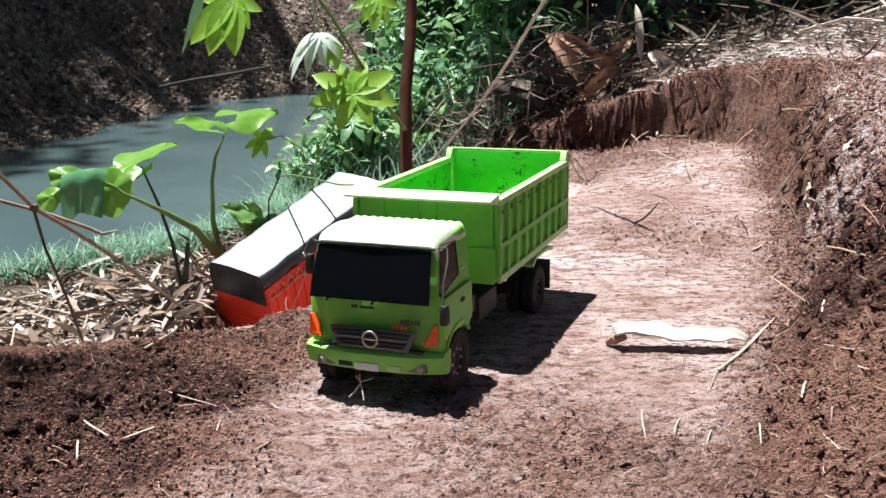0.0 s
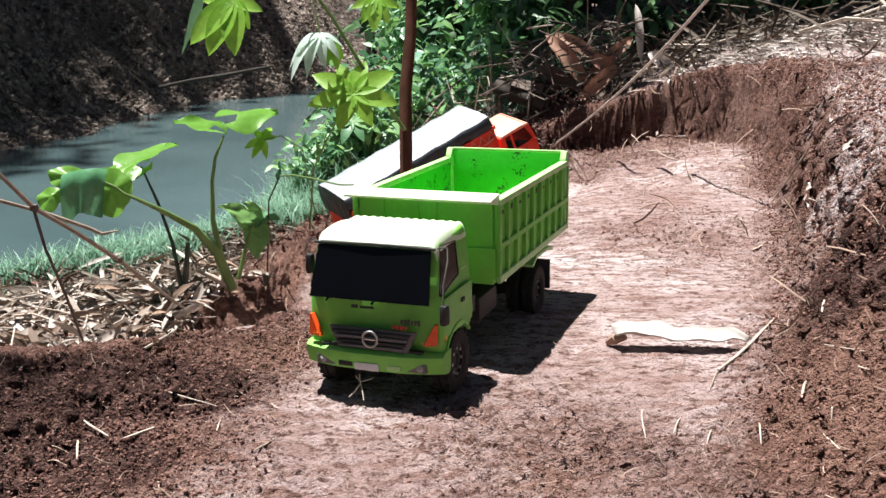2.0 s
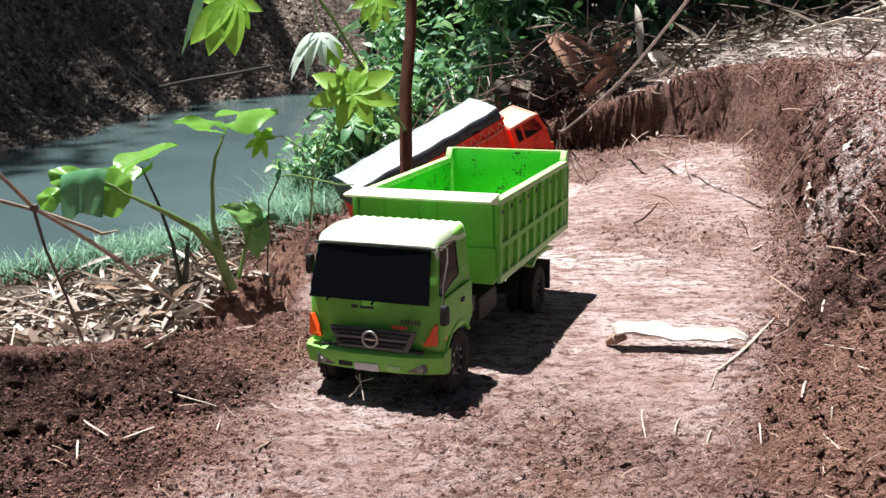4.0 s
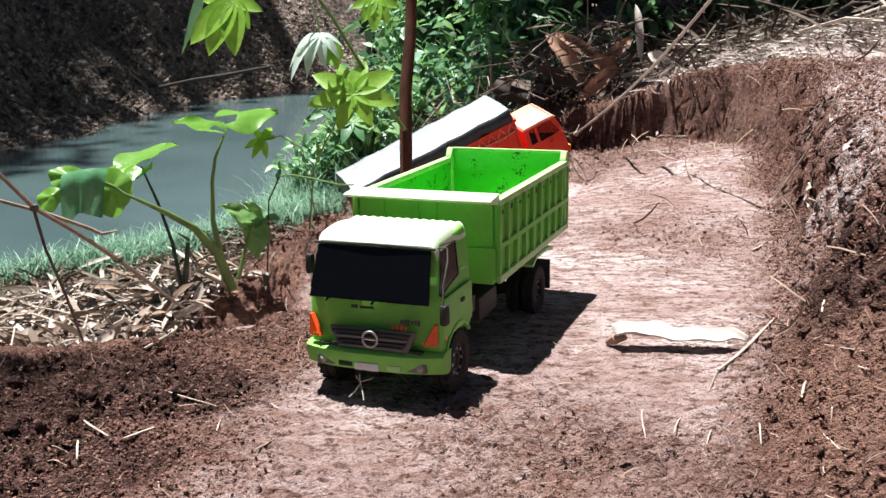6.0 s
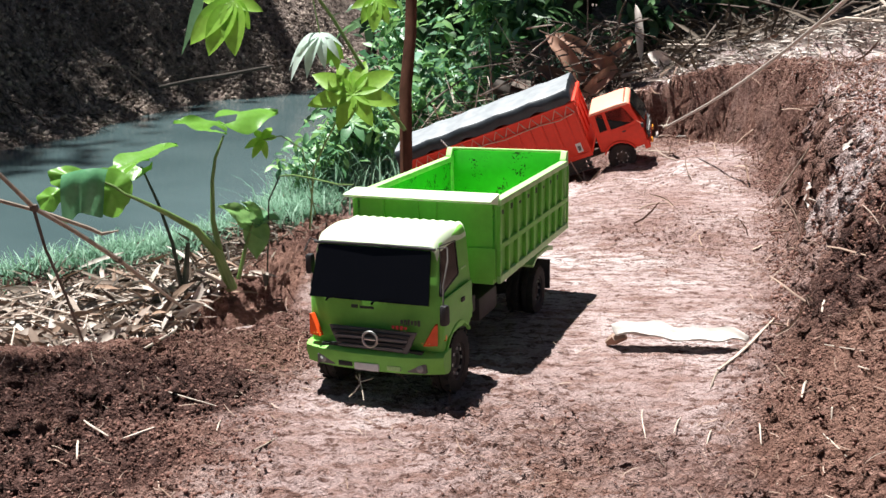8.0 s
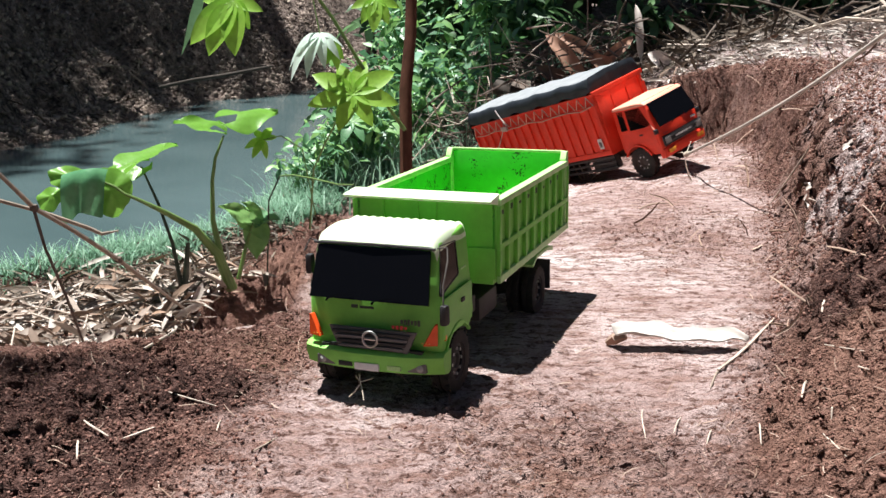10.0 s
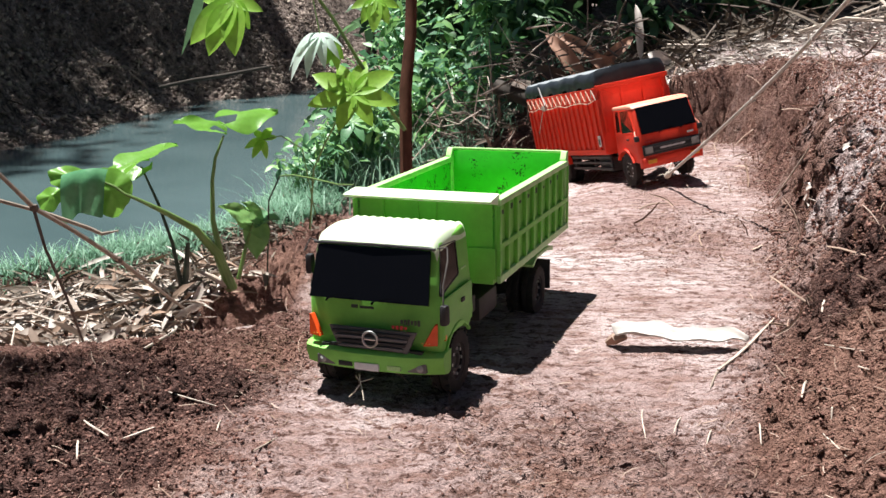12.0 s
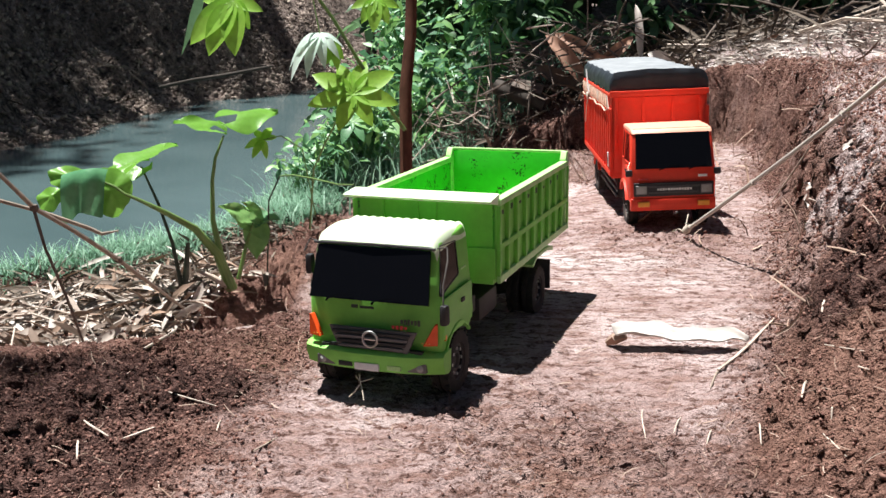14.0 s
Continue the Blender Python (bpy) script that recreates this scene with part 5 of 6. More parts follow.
# ---- dry litter ----
def litter(name, n, line, wide, size, label, material=DRY, lift=0.012, flat=0.4, width=0.10):
    rg = np.random.default_rng(n)
    seg = rg.integers(len(line) - 1, size=n)
    u = rg.uniform(0, 1, n)
    p = np.array(line)
    x = p[seg, 0] + (p[seg + 1, 0] - p[seg, 0]) * u + rg.normal(0, wide, n)
    y = p[seg, 1] + (p[seg + 1, 1] - p[seg, 1]) * u + rg.normal(0, wide, n)
    z = height(x, y) + lift * rg.uniform(0.2, 1.4, n)
    m = place(np.stack([x, y, z], -1), size * rg.uniform(0.35, 1.4, n), rg.uniform(0, math.tau, n), rg.normal(0, flat, n), rg.normal(0, 0.7, n))
    b, f = lens(width, 0.5, 0.12)
    tagged(cloud(name, b, f, m, material), label, "leaf litter", kind="stuff")


litter("bank_litter", 2300, [(-1.7, 2.35), (-1.25, 2.65), (-.95, 2.98), (-.8, 3.3), (-1.1, 3.1), (-1.6, 2.7)], .07, .13, "pale dry bamboo leaves and husks on the bank", flat=0.22)
litter("husk_litter", 700, [(-1.6, 2.15), (-1.15, 2.4), (-.88, 2.68), (-.74, 2.95), (-.9, 2.8)], .05, .075, "broken pale husks at the edge of the dug soil", width=0.26)
litter("edge_litter", 500, [(-.86, 3.2), (-.70, 3.6), (-.56, 3.98)], .035, .08, "dry leaves along the ramp's edge")
litter("dark_litter", 1500, [(-1.6, 2.6), (-1.1, 3.0), (-.82, 3.3), (-.6, 3.8), (-.85, 3.6), (-1.4, 3.1)], .09, .09, "dark leaves among the pale ones", DRY_DARK, 0.014)
litter("crest_litter", 2200, [(1.05, 4.15), (1.4, 4.2), (1.9, 4.1), (1.7, 4.5), (1.1, 4.5)], .14, .062, "sun-bleached dry leaves on the bank's crest", DRY_PALE, 0.014, 0.25, 0.16)
# darker litter stands in for shade below the bushes
litter("shade_litter", 1600, [(.0, 4.35), (.5, 4.4), (1.0, 4.5), (1.5, 4.8), (.4, 4.9)], .14, .13, "dry leaves below the bushes, darkened for their shade", DRY_DARK, 0.03, 0.5)
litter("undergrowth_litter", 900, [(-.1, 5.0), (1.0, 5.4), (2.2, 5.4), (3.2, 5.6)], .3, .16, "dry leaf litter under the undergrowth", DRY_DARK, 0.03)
litter("far_litter", 900, [(-3.0, 7.6), (-2.5, 9.6), (-1.6, 11.3), (-1.3, 12), (-1.2, 14.5)], .35, .14, "twigs and litter on the shaded far bank", DRY_DARK, 0.04)


def sticks(name, n, xr, yr, zr, length, radius, label, material=TWIG, tilt=0.4, seed=3):
    rg = np.random.default_rng(seed)
    bm = bmesh.new()
    for i in range(n):
        x, y = rg.uniform(*xr), rg.uniform(*yr)
        z = float(height(x, y)[0]) + rg.uniform(*zr)
        a, e, L = rg.uniform(0, math.tau), rg.normal(0.1, tilt), length * rg.uniform(0.4, 1.3)
        d = Vector((math.cos(a) * math.cos(e), math.sin(a) * math.cos(e), math.sin(e)))
        p = Vector((x, y, z))
        k = d.orthogonal() * rg.normal(0, .12) * L
        r = radius * rg.uniform(.5, 1.5)
        add_tube(bm, [p - d * L / 2, p - d * L * .15 + k * .6, p + d * L * .15 + k, p + d * L / 2], [r, r * .9, r * .8, r * .4], 5)
    tagged(part(name, bm, material), label, "twigs", kind="stuff")


sticks("tangled_twigs", 260, (-.1, .75), (4.25, 4.7), (0.0, .25), .30, .0035, "tangle of dry grey-brown twigs under the bushes")
sticks("pale_stems", 70, (-.25, .5), (4.2, 4.6), (0.0, .3), .28, .003, "pale dry stems among the bushes", TWIG_PALE, .7, 5)
sticks("back_twigs", 45, (.6, 2.4), (4.5, 5.2), (0.0, .12), .45, .004, "dry branches before the undergrowth", TWIG, .35, 6)
sticks("bamboo_strips", 9, (1.05, 2.3), (4.2, 4.6), (0.02, .06), .6, .007, "split pale bamboo strips thrown on the crest", TWIG_PALE, .07, 12)
sticks("bank_sticks", 60, (-1.5, -.7), (2.4, 3.0), (0.0, .03), .22, .003, "thin dry sticks in the leaf litter", TWIG_PALE, .12, 8)
sticks("far_roots", 230, (-4.6, -.6), (6.6, 15.5), (-.02, .06), .34, .005, "roots and twigs on the shaded far bank", TWIG_MID, .7, 9)


def single(name, label, category, bm, material):
    t = new(name)
    tagged(t, label, category)
    part({"twig": "shoot", "pole": "rod"}.get(category, "body"), bm, material, t)
    return t


single("bent_twig", "thin dry twig leaning over the grass", "twig", tube([(-1.101, 2.454, -.002), (-1.003, 2.543, -.059), (-.906, 2.582, -.109), (-.885, 2.6, -.127), (-.849, 2.628, -.125)], [.005, .0048, .0055, .005, .002], 7), TWIG_MID)
tb = single("bamboo_twig", "long jointed dry bamboo twig in the litter", "twig", tube([(-1.057, 2.375, .094), (-.991, 2.448, -.026), (-.931, 2.532, -.102), (-.865, 2.659, -.212), (-.749, 2.854, -.41)], [.005, .006, .006, .0065, .004], 7), TWIG_MID)
part("side_twig", tube([(-.994, 2.449, -.023), (-.964, 2.424, -.121), (-.934, 2.445, -.242), (-.9, 2.469, -.41)], [.0045, .004, .0038, .003], 6), TWIG, tb)
for (x, y, z), r in (((-.991, 2.448, -.026), .0085), ((-.865, 2.659, -.212), .0085)):
    part("joint", jitter(boxes((x - r, x + r, y - r, y + r, z - r, z + r), bevel=r * .6), .002, 80), TWIG, tb)

for a, b, w, name, label, mat in [
        ((.433, 4.387, .300), (.600, 4.237, .100), .085, "dry_leaf", "large pale-brown curled dry leaf", DRY_BROWN), ((.790, 4.383, .290), (.600, 4.25, .150), .065, "dry_leaf", "large russet dry leaf standing up", DRY_BROWN),
        ((.705, 4.252, .180), (.550, 4.173, .055), .075, "dry_leaf", "large brown dry leaf hanging over the bank", DRY_BROWN), ((.475, 4.49, .300), (.680, 4.363, .195), .07, "dry_leaf", "grey-brown dry leaf on the heap", DRY_BROWN),
        ((.822, 4.517, .420), (.839, 4.417, .200), .045, "dry_leaf", "narrow pale dry leaf standing upright", DRY), ((.855, 4.367, .225), (.965, 4.354, .160), .085, "dry_leaf", "cupped whitish dry leaf on the crest", SHEATH),
        ((1.345, 4.476, .225), (1.435, 4.491, .305), .04, "dry_leaf", "small orange-brown dry leaf on the litter", DRY_BROWN), ((.60, 4.30, .21), (.72, 4.28, .16), .08, "dry_leaf", "crumpled brown dry leaf on the heap", DRY_BROWN),
        ((.38, 4.30, .17), (.55, 4.22, .10), .08, "dry_leaf", "broad grey dry leaf beside the log", DRY_DARK)]:
    p, q = Vector(a), Vector(b)
    d = q - p
    side = d.cross(Vector((0, -1, .25))).normalized()
    n = side.cross(d).normalized()
    bm = bmesh.new()
    rows = []
    for i in range(11):
        s = i / 10
        ww = w * 0.4 * math.sin(math.pi * min(1, s * .95 + .03)) ** .7
        c = p + d * s + n * (0.02 * math.sin(s * 5) - .03 * s * (1 - s))
        rows.append([bm.verts.new(c + side * (ww * k / 2) + n * (abs(k / 2) ** 2 * ww * .55 + .004 * math.sin(s * 17 + k))) for k in (-2, -1, 0, 1, 2)])
    for u, v in zip(rows, rows[1:]):
        for k in range(4):
            bm.faces.new((u[k], u[k + 1], v[k + 1], v[k]))
    t = new(name)
    tagged(t, label, "dry leaf", "dry leaves on the bank")
    part("blade", bm, mat, t, angle=80)
    part("leaf_stalk", tube([q - d * .02, q + d * .12 + Vector((0, 0, -.01))], [.003, .002], 5), TWIG, t)

lg = new("cut_log")
tagged(lg, "short rotten cut log lying on the crest", "log")
part("wood", jitter(tube([(.225, 4.40, .085), (.30, 4.35, .065), (.37, 4.30, .045), (.43, 4.25, .02)], [.032, .040, .042, .034], 16), .008, 18), BARK_DARK, lg)
part("torn_bark", jitter(slab([(.27, 4.32, .10), (.40, 4.25, .065), (.42, 4.28, .10), (.30, 4.36, .125)], .004), .006, 30), TWIG, lg, "torn bark strip")
for k, (path, r) in enumerate([([(1.15, 4.35, .19), (1.4, 4.37, .235), (1.639, 4.376, .262), (1.9, 4.383, .29)], .011), ([(.736, 4.295, .138), (1.075, 4.464, .195), (1.552, 4.689, .267), (2.066, 4.931, .41)], .006),
                               ([(1.124, 4.686, .255), (1.619, 4.905, .308), (1.906, 5.127, .367)], .007), ([(1.3, 4.28, .20), (1.6, 4.5, .27), (1.95, 4.75, .34)], .008), ([(1.1, 4.8, .26), (1.5, 4.75, .30), (2.1, 4.8, .37)], .006),
                               ([(1.25, 4.22, .19), (1.5, 4.20, .23), (1.75, 4.22, .26)], .007), ([(1.4, 4.6, .26), (1.8, 4.5, .3), (2.2, 4.3, .33)], .008)]):
    t = new("bamboo_pole")
    tagged(t, "dry pale bamboo pole lying on the bank's crest", "pole", "poles on the crest")
    pts = [Vector(p) for p in path]
    part("rod", tube(pts, [r * 1.4] * len(pts), 8), TWIG_PALE if k % 3 else TWIG_MID, t)
fl = new("fallen_branch")
tagged(fl, "dark fallen branch on the far bank", "branch")
part("wood", jitter(tube([(-2.45, 8.95, -.34), (-2.2, 9.15, -.30), (-1.956, 9.394, -.27), (-1.588, 9.718, -.215)], [.014, .02, .018, .01], 9), .008, 9), BARK_DARK, fl)

# bark sheath lying on the pad, curled so that it stands off the soil
sh = new("bark_sheath")
tagged(sh, "curled whitish dry bark sheath lying on the soil", "bark")
bm = bmesh.new()
rows = []
for i in range(31):
    s = i / 30
    x = .239 + .187 * s
    yc = 1.360 + .010 * s + .003 * math.sin(s * 7)
    w = .040 * (math.sin(math.pi * min(1, s * .93 + .05)) ** .45) * (1 - .35 * s)
    lift = .027 + .003 * math.sin(s * 9.0) + .0015 * math.sin(s * 23) - .012 * s * s
    row = []
    for k in range(9):
        q = k / 8
        zz = lift - .006 + .006 * (2 * q - 1) ** 2 * (1 - .5 * s) + .009 * q + .0015 * math.sin(q * 9 + s * 14)
        row.append(bm.verts.new((x + .004 * math.sin(q * 5 + s * 11), yc - w * .4 + w * q, zz)))
    rows.append(row)
for u, v in zip(rows, rows[1:]):
    for k in range(8):
        bm.faces.new((u[k], u[k + 1], v[k + 1], v[k]))
r = bmesh.ops.extrude_face_region(bm, geom=bm.faces[:])
for v in r["geom"]:
    if isinstance(v, bmesh.types.BMVert):
        v.co.z -= .0018
part("husk", bm, SHEATH, sh, angle=60)
part("stem_end", jitter(tube([(.230, 1.378, .006), (.241, 1.373, .014), (.256, 1.369, .02)], [.004, .009, .006], 8), .002, 90), DRY_BROWN, sh)


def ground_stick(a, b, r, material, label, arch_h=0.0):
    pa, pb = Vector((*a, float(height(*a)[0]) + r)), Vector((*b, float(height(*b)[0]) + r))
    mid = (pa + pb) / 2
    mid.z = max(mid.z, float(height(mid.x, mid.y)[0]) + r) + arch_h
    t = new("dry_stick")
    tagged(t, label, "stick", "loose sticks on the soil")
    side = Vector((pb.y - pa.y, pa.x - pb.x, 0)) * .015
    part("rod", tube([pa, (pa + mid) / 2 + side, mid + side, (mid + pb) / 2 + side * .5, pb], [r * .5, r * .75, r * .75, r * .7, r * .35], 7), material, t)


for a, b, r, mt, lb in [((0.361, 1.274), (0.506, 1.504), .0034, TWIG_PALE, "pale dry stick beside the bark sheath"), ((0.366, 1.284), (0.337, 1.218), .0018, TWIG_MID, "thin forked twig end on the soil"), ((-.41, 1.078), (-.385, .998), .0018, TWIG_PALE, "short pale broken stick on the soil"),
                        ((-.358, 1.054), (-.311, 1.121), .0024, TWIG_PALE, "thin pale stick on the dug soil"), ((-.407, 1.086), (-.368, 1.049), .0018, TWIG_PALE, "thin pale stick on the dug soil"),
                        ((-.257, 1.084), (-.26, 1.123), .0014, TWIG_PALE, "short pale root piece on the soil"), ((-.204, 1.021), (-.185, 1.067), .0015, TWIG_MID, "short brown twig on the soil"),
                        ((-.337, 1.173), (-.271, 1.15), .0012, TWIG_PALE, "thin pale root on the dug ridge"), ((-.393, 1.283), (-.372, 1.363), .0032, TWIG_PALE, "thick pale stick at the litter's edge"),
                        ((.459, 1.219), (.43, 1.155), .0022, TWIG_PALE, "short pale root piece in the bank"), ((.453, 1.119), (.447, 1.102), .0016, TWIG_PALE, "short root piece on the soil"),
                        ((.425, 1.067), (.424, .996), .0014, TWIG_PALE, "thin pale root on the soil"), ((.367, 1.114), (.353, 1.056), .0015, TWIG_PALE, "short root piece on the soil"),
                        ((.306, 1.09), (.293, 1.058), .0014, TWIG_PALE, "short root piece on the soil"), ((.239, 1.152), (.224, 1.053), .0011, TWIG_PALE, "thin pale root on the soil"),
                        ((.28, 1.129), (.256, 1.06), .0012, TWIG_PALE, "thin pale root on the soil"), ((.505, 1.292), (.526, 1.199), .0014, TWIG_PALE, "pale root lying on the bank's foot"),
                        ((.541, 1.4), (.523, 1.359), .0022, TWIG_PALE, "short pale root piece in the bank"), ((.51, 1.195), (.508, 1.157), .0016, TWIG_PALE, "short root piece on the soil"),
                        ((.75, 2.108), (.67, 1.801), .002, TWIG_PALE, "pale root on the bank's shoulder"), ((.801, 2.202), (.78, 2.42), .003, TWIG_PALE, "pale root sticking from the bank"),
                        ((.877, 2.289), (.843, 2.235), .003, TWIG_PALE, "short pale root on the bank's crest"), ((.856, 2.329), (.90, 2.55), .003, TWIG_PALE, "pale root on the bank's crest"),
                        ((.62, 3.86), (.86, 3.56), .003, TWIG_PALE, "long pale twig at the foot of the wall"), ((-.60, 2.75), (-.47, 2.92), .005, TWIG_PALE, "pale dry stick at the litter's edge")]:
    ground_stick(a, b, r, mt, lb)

# pale husk pieces on the shoulder of the cut bank
for x, y, yaw, size in [(.702, 1.76, 40, .028), (.71, 1.965, 70, .030), (.703, 1.90, 15, .026), (.735, 2.02, 110, .024), (.80, 2.12, 60, .026)]:
    t = new("husk_piece")
    tagged(t, "curled pale husk piece on the bank's shoulder", "husk", "husk pieces on the bank")
    t.matrix_basis = pose(x, y, float(height(x, y)[0]) + .004, 12, -14, yaw)
    bm = bmesh.new()
    rows = [[bm.verts.new((size * (q / 6 - .5) * 2, size * .32 * k * math.sin(math.pi * (q / 6 * .86 + .1)), .004 * k * k + .003 * math.sin(q * 1.7))) for k in (-1, -.5, 0, .5, 1)] for q in range(7)]
    for a, b in zip(rows, rows[1:]):
        for k in range(4):
            bm.faces.new((a[k], a[k + 1], b[k + 1], b[k]))
    part("shell", bm, SHEATH, t, angle=80)

tie = new("tow_string")
tagged(tie, "pale string hanging below the green truck's bumper", "string")
g0 = GREEN_POSE
for pa in ([(0.004, -.015, .036), (.009, -.012, .026), (.014, -.018, .016), (.017, -.024, .010)], [(0.006, -.014, .030), (.013, -.008, .020), (.020, -.003, .009)], [(0.004, -.020, .033), (.009, -.012, .028), (.006, .004, .033)]):
    part("strand", tube([g0 @ Vector(p) for p in pa], .0008, 5), STRING, tie)

# ---- soil crumbs and root fibres ----
def chip_shape():
    v = np.array([(1, 0, 0), (-.3, .95, 0), (-.6, -.85, .1), (.1, 0, .9), (0, .1, -.9)], float)
    return v, [[0, 1, 3], [1, 2, 3], [2, 0, 3], [1, 0, 4], [2, 1, 4], [0, 2, 4]]


def lump_shape():
    v = np.array([(1, 0, 0), (0, 1, 0), (-1, 0, 0), (0, -1, 0), (0, 0, .85), (0, 0, -.85)], float)
    return v, [[k, (k + 1) % 4, 4] for k in range(4)] + [[(k + 1) % 4, k, 5] for k in range(4)]


def crumbs(name, n, xr, yr, size, keep, label, power=3.0, seed=11, material=CRUMB, shape=lump_shape, face=False):
    rg = np.random.default_rng(seed)
    x, y = rg.uniform(*xr, n), rg.uniform(*yr, n)
    if face:
        # strewn over the steep face of the cut bank instead of a rectangle
        p = np.array(BANK)[1:-2]
        run = np.concatenate([[0], np.cumsum(np.hypot(*np.diff(p, axis=0).T))])
        d = rg.uniform(*xr, n) * run[-1]
        off = rg.uniform(*yr, n)
        x, y = np.interp(d, run, p[:, 0]), np.interp(d, run, p[:, 1])
        e = 0.02
        tx, ty = np.interp(d + e, run, p[:, 0]) - np.interp(d - e, run, p[:, 0]), np.interp(d + e, run, p[:, 1]) - np.interp(d - e, run, p[:, 1])
        q = np.hypot(tx, ty) + 1e-9
        x, y = x + ty / q * off, y - tx / q * off
    z, loose, up, fw = terrain(x, y)
    ok = rg.uniform(0, 1, n) < np.clip(keep + loose, 0, 1)
    x, y, z = x[ok], y[ok], z[ok]
    k = len(x)
    s = size * (0.3 + rg.uniform(0, 1, k) ** power)
    m = place(np.stack([x, y, z + s * .25], -1), s, rg.uniform(0, 6.28, k), rg.uniform(0, 6.28, k), rg.uniform(0, 6.28, k))
    v, f = shape()
    tagged(cloud(name, v, f, m, material, uneven=rg.normal(0, 1, (k, len(v), 3)) * (s * .27)[:, None, None]), label, "soil crumbs", kind="stuff")


crumbs("soil_crumbs", 26000, (-.65, .75), (.88, 1.9), .0019, -.12, "loose reddish crumbs of soil", 2.6)
crumbs("soil_clods", 1500, (-.65, .75), (.88, 1.7), .0042, -.25, "larger reddish clods of dug soil", 3.5, 12)
crumbs("dug_crumbs", 16000, (-.62, -.18), (.9, 1.55), .0023, -.2, "fine reddish crumbs heaped on the dug ridge", 2.4, 16)
crumbs("foot_crumbs", 8000, (.36, .8), (.95, 1.75), .0021, -.2, "fine crumbs at the foot of the cut bank", 2.4, 17)
crumbs("bank_clods", 30000, (.33, 1.5), (1.1, 4.3), .003, .0, "crumbling clods on the cut bank", 2.8, 13)
crumbs("face_clods", 20000, (.16, 1), (-.02, .2), .0036, .35, "crumbly clods on the steep face of the bank", 2.6, 18, face=True)
crumbs("crust_chips", 5000, (.3, 1), (.08, .3), .0036, .25, "dry greyish crust chips on the bank", 2.6, 19, DRY_CRUST, face=True)
crumbs("ramp_crumbs", 20000, (-.75, .95), (1.9, 4.1), .0030, .06, "loose soil crumbs on the ramp", 3.0, 14)
crumbs("far_clods", 42000, (-4.3, -.3), (6.6, 16), .027, .0, "dark clods and stones on the far bank", 2.5, 15, FAR_CRUMB, chip_shape)


def fibres(name, n, xr, yr, length, width, label, seed, keep=1.0, stand=0.35):
    rg = np.random.default_rng(seed)
    x, y = rg.uniform(*xr, n), rg.uniform(*yr, n)
    z, loose, up, fw = terrain(x, y)
    ok = rg.uniform(0, 1, n) < keep + (1 - keep) * loose
    x, y, z = x[ok], y[ok], z[ok]
    k = len(x)
    s = length * (0.25 + rg.uniform(0, 1, k) ** 2)
    m = place(np.stack([x, y, z + .002], -1), s, rg.uniform(0, 6.28, k), rg.normal(-.12, stand, k), rg.uniform(0, 6.28, k))
    w = width
    base = np.array([(0, -w, 0), (0, w, 0), (.33, -w + .06, .05), (.33, w + .06, .05), (.66, -w + .03, .06), (.66, w + .03, .06), (1, -w * .4 - .05, 0), (1, w * .4 - .05, 0),
                     (0, 0, w), (.33, .06, .05 + w), (.66, .03, .06 + w), (1, -.05, w)])
    faces = [[0, 2, 9, 8], [2, 4, 10, 9], [4, 6, 11, 10], [1, 8, 9, 3], [3, 9, 10, 5], [5, 10, 11, 7]]
    tagged(cloud(name, base, faces, m, STRAW), label, "root fibres", kind="stuff")


fibres("root_fibres", 3200, (-.6, .7), (.9, 1.9), .022, .026, "pale root fibres strewn over the soil", 21, .45)
fibres("pad_straw", 1800, (-.1, .95), (1.9, 3.4), .026, .025, "pale straw trodden into the pad", 22, .8, .04)
fibres("bank_roots", 1500, (.4, 1.5), (1.2, 4.3), .07, .03, "pale torn roots in the cut bank", 23, .05, .6)

# ---- trees with unseen crowns, added to shade the place ----
def shade_tree(name, label, foot, lean, crown, count, size, trunk_r, seed):
    t = new(name)
    tagged(t, label, "tree")
    rg = np.random.default_rng(seed)
    f = Vector(foot)
    top = f + Vector(lean)
    trunk = [f + Vector((0, 0, -.3)), f, f + (top - f) * .35 + Vector((.05, .03, 0)), f + (top - f) * .7, top]
    part("trunk", jitter(tube(trunk, [trunk_r * 1.25, trunk_r * 1.1, trunk_r * .95, trunk_r * .8, trunk_r * .5], 14), trunk_r * .12, 6), BARK_DARK, t)
    pts = []
    for cx, cy, cz, rx, ry, rz, share in crown:
        c = Vector((cx, cy, cz))
        part("limb", tube([top, (top + c) / 2 + Vector((0, 0, .15)), c], [trunk_r * .4, trunk_r * .25, trunk_r * .08], 7), BARK_DARK, t)
        n = int(count * share)
        twig = rg.normal(0, 1, (max(6, n // 24), 3)) * np.array([rx, ry, rz]) * .5
        for p in twig:
            q = c + Vector(p)
            k = 24
            pts.append(np.array(q) + rg.normal(0, 1, (k, 3)) * np.array([size * 1.5, size * 1.5, size * .8]))
    pts = np.concatenate(pts)
    k = len(pts)
    m = place(pts, size * rg.uniform(.6, 1.4, k), rg.uniform(0, 6.28, k), rg.normal(.3, .4, k), rg.normal(0, .4, k))
    b, fc = lens(.5, .15, .2)
    cloud("crown", b, fc, m, LEAF_SHADED, t)
    return t


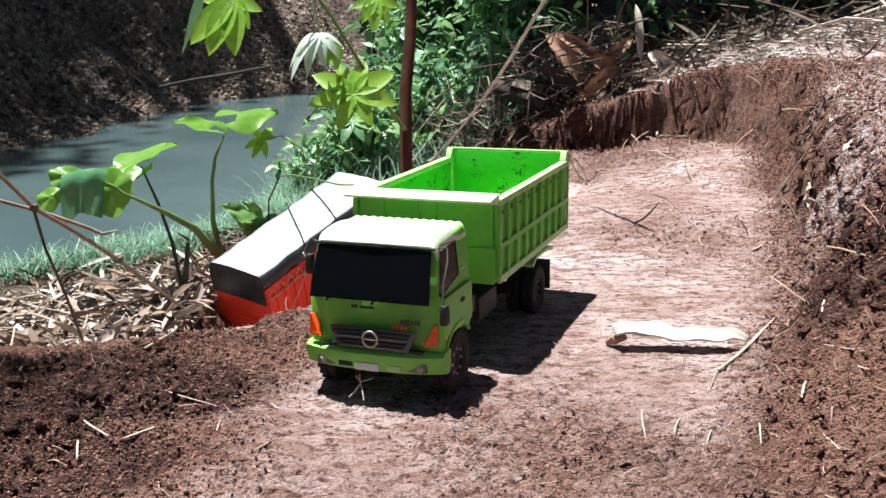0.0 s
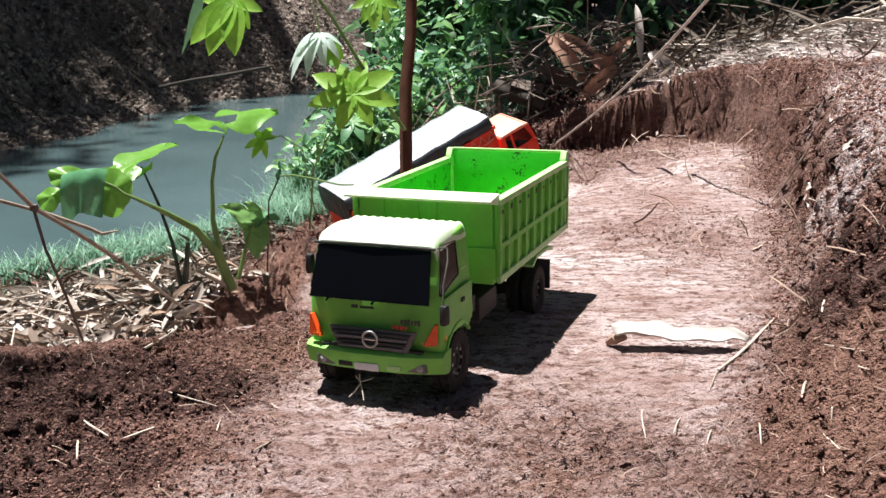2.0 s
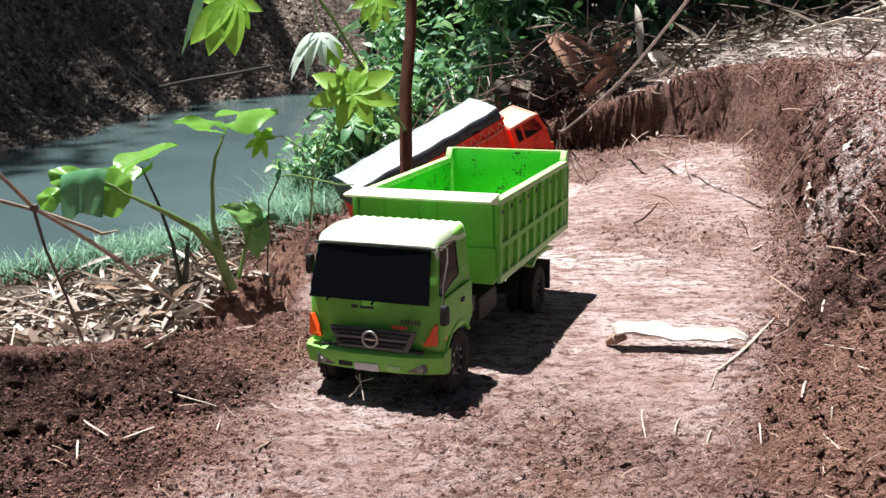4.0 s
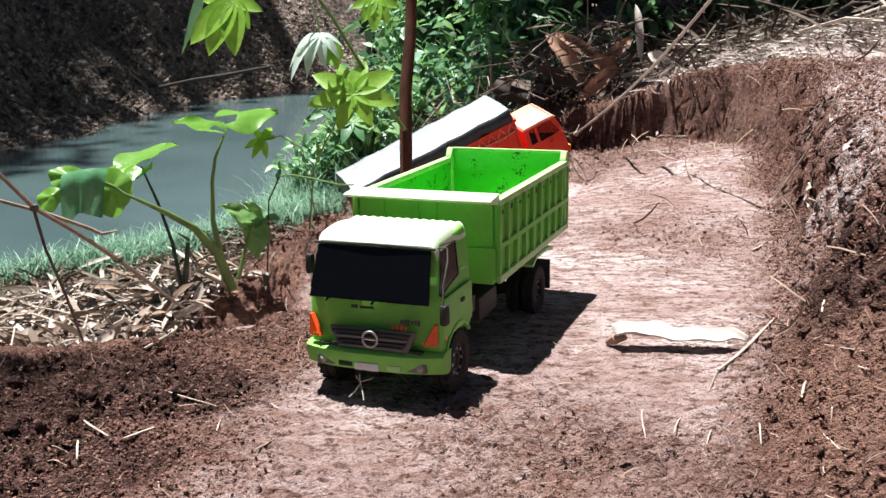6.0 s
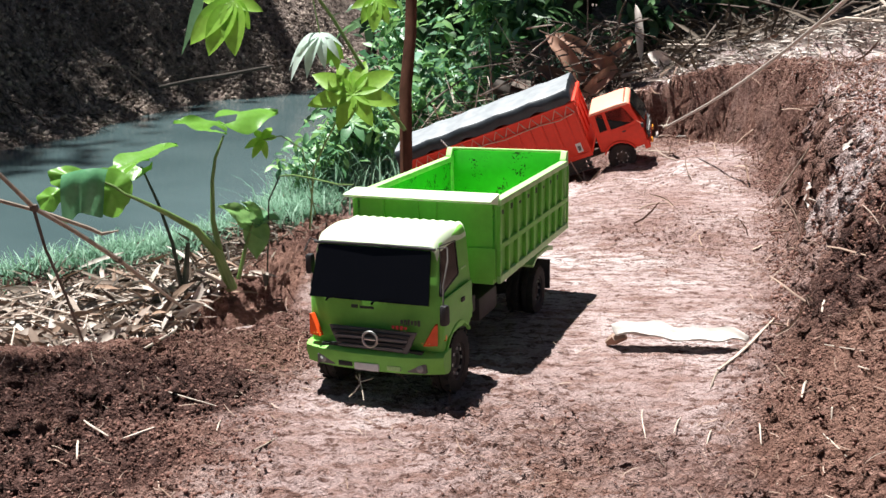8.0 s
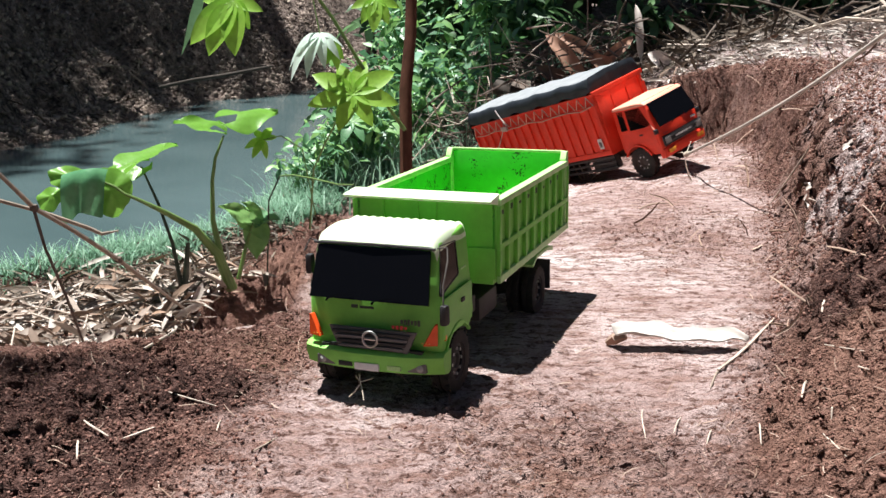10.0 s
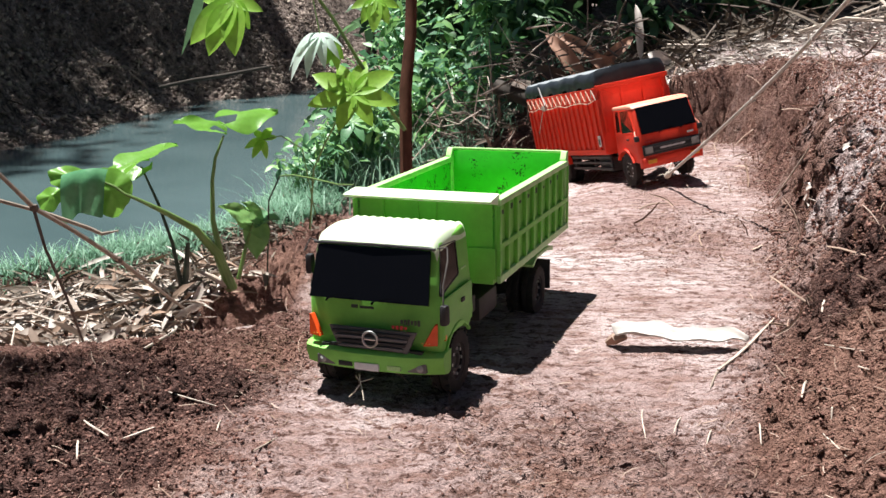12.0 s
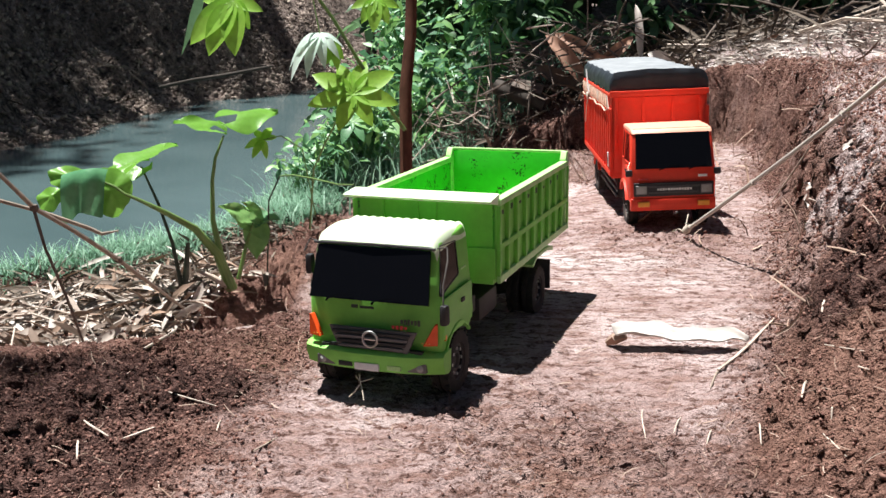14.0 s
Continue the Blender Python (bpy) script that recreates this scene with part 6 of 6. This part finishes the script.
# trunk stands in view; the crown above is added to cast shade
shade_tree("shade_tree", "dark-trunked broadleaf tree behind the undergrowth", (.72, 5.75, .2), (-.15, -.1, 2.4),
           [(-.12, 5.02, 3.1, .4, .2, .15, .04), (.45, 5.75, 3.2, .7, .3, .25, .16), (1.5, 5.95, 3.2, .8, .3, .25, .16), (.6, 6.5, 3.2, .9, .5, .35, .3), (1.7, 6.8, 3.2, 1.1, .6, .35, .3), (2.9, 7.0, 3.2, 1.1, .8, .5, .2), (.6, 7.8, 3.4, 1.4, .9, .5, .2)], 3000, .15, .085, 51)
# the next two trees stay unseen and only cast shade
shade_tree("shade_tree", "unseen tall tree added to shade the far bank", (-10.2, 12.2, 1.2), (.6, -.2, 16.5),
           [(-9.4, 8.8, 20, 1.15, 0.95, 0.35, 0.22), (-8.52, 11.14, 20, 0.7, 0.8, 0.35, 0.15), (-8.12, 12.54, 20.1, 0.6, 0.8, 0.35, 0.12), (-7.82, 13.84, 20.1, 0.7, 0.8, 0.35, 0.12), (-6.82, 15.44, 20.2, 0.9, 0.8, 0.35, 0.12),
            (-10.82, 10.64, 20.2, 1.4, 1.2, 0.35, 0.1), (-7.85, 10.2, 20.1, .6, .6, 0.35, 0.05), (-9.42, 12.84, 20.2, 1.1, 1.1, 0.35, 0.12), (-8.52, 15.24, 20.2, 1.2, 1.2, 0.35, 0.11)], 4000, .3, .34, 52)
shade_tree("shade_tree", "unseen slender tree added to shade the dug soil", (-2.9, 1.5, -.4), (.3, .8, 7.6),
           [(-2.64, 2.62, 9.0, .34, .2, .1, 1.0)], 400, .05, .06, 53)

# unseen bushes added to close the place round the camera and darken reflections
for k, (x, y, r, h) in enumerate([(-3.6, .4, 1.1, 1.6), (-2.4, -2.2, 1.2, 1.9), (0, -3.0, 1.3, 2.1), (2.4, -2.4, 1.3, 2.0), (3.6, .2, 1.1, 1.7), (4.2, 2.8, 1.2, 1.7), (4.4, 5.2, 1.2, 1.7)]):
    shrub(x, y, r, h, 520, .26, LEAF_SHADED, "unseen dark bush added at the clearing's edge", seed=60 + k)


# ---- what moves ----
# seconds, x, y, z, yaw, pitch, roll of the red truck's nose at the ground
RED_ROWS = [
    (0.0, -0.143, 3.606, -0.365, 55.3, -17.8, 5.0),
    (0.5, 0.002, 3.849, -0.254, 56.7, -22.2, 7.1),
    (1.0, 0.215, 4.011, -0.177, 35.3, -28.9, 10.0),
    (1.5, 0.303, 3.897, -0.167, 31.3, -23.7, 6.7),
    (2.2, 0.360, 3.875, -0.148, 29.3, -23.4, 7.0),
    (3.0, 0.412, 3.984, -0.133, 28.1, -23.7, 3.5),
    (5.5, 0.377, 3.895, -0.136, 24.8, -25.3, 9.8),
    (6.0, 0.451, 3.795, -0.111, 19.1, -24.3, 10.0),
    (6.5, 0.576, 3.864, -0.085, 10.0, -23.6, 6.0),
    (7.0, 0.585, 3.589, -0.070, -0.8, -22.9, 10.8),
    (7.5, 0.696, 3.537, -0.050, -8.7, -21.3, 12.9),
    (8.0, 0.698, 3.330, -0.022, -15.5, -21.4, 12.0),
    (8.2, 0.699, 3.225, -0.010, -23.2, -21.5, 10.0),
    (10.3, 0.711, 2.880, 0.015, -57.7, -13.6, 16.8),
    (10.5, 0.727, 2.917, 0.004, -58.7, -11.5, 14.2),
    (11.0, 0.687, 2.901, -0.004, -67.9, -10.0, 18.0),
    (11.5, 0.658, 2.819, -0.001, -71.6, -8.9, 20.6),
    (12.0, 0.615, 2.664, 0.003, -76.8, -9.1, 10.1),
    (12.5, 0.581, 2.536, -0.003, -80.3, -6.6, 4.2),
    (13.0, 0.551, 2.446, 0.007, -86.3, -5.5, 6.6),
    (13.5, 0.535, 2.344, 0.012, -88.2, -4.9, 8.3),
    (14.0, 0.478, 2.083, -0.002, -92.4, -1.5, 2.7),
]
# seconds, foot of the pole, the way it points
POLE_ROWS = [
    (0.0, -0.039, 3.683, -0.114, 0.198, -0.877, 0.437),
    (0.5, 0.034, 3.888, -0.137, 0.116, -0.923, 0.364),
    (1.0, 0.233, 4.022, -0.110, 0.102, -0.939, 0.329),
    (1.5, 0.373, 3.911, -0.097, 0.169, -0.898, 0.405),
    (2.2, 0.426, 3.887, -0.083, 0.152, -0.904, 0.399),
    (3.0, 0.481, 4.005, -0.041, 0.097, -0.927, 0.363),
    (5.5, 0.432, 3.902, -0.074, 0.116, -0.916, 0.385),
    (6.0, 0.489, 3.803, -0.035, 0.106, -0.920, 0.377),
    (6.5, 0.628, 3.869, -0.010, 0.071, -0.932, 0.355),
    (7.0, 0.626, 3.586, 0.007, 0.099, -0.927, 0.361),
    (7.5, 0.728, 3.530, 0.034, 0.065, -0.933, 0.355),
    (8.2, 0.705, 3.202, 0.057, 0.051, -0.944, 0.328),
    (10.3, 0.672, 2.833, 0.037, 0.059, -0.927, 0.370),
    (11.0, 0.669, 2.852, 0.022, 0.066, -0.897, 0.436),
    (11.5, 0.619, 2.766, 0.013, 0.041, -0.911, 0.410),
    (12.0, 0.574, 2.613, 0.022, 0.078, -0.873, 0.481),
    (12.5, 0.555, 2.487, 0.027, 0.058, -0.856, 0.512),
    (13.0, 0.521, 2.397, 0.040, 0.122, -0.846, 0.519),
    (13.5, 0.519, 2.294, 0.043, 0.180, -0.833, 0.523),
    (14.0, 0.488, 2.028, 0.014, 0.178, -0.813, 0.555),
]


def red_pose(row):
    t, x, y, z, yaw, pitch, roll = row
    return pose(x, y, z, roll, pitch, yaw)


def pole_pose(row):
    t, x, y, z, a, b, c = row
    return Matrix.Translation((x, y, z)) @ Vector((a, b, c)).to_track_quat("Z", "Y").to_matrix().to_4x4()


def between(t):
    for a, b in zip(RED_ROWS, RED_ROWS[1:]):
        if t <= b[0]:
            u = (t - a[0]) / (b[0] - a[0])
            return red_pose([p + (q - p) * u for p, q in zip(a, b)])
    return red_pose(RED_ROWS[-1])


def motions():
    walk(red_truck, [(r[0], red_pose(r)) for r in RED_ROWS])
    walk(pole, [(r[0], pole_pose(r)) for r in POLE_ROWS])
    turn, rows, last = 0.0, [], between(0.0)
    for k in range(141):
        now = between(k / 10)
        step = (now.translation - last.translation).dot(last.to_3x3() @ Vector((1, 0, 0)))
        turn += max(-1.2, min(1.2, step / 0.044))
        last = now
        rows.append((k / 10, turn))
    for wheel in red_wheels:
        x, y, z = wheel.matrix_basis.translation
        walk(wheel, [(t, pose(x, y, z, 0, math.degrees(a), 0)) for t, a in rows])


motions()
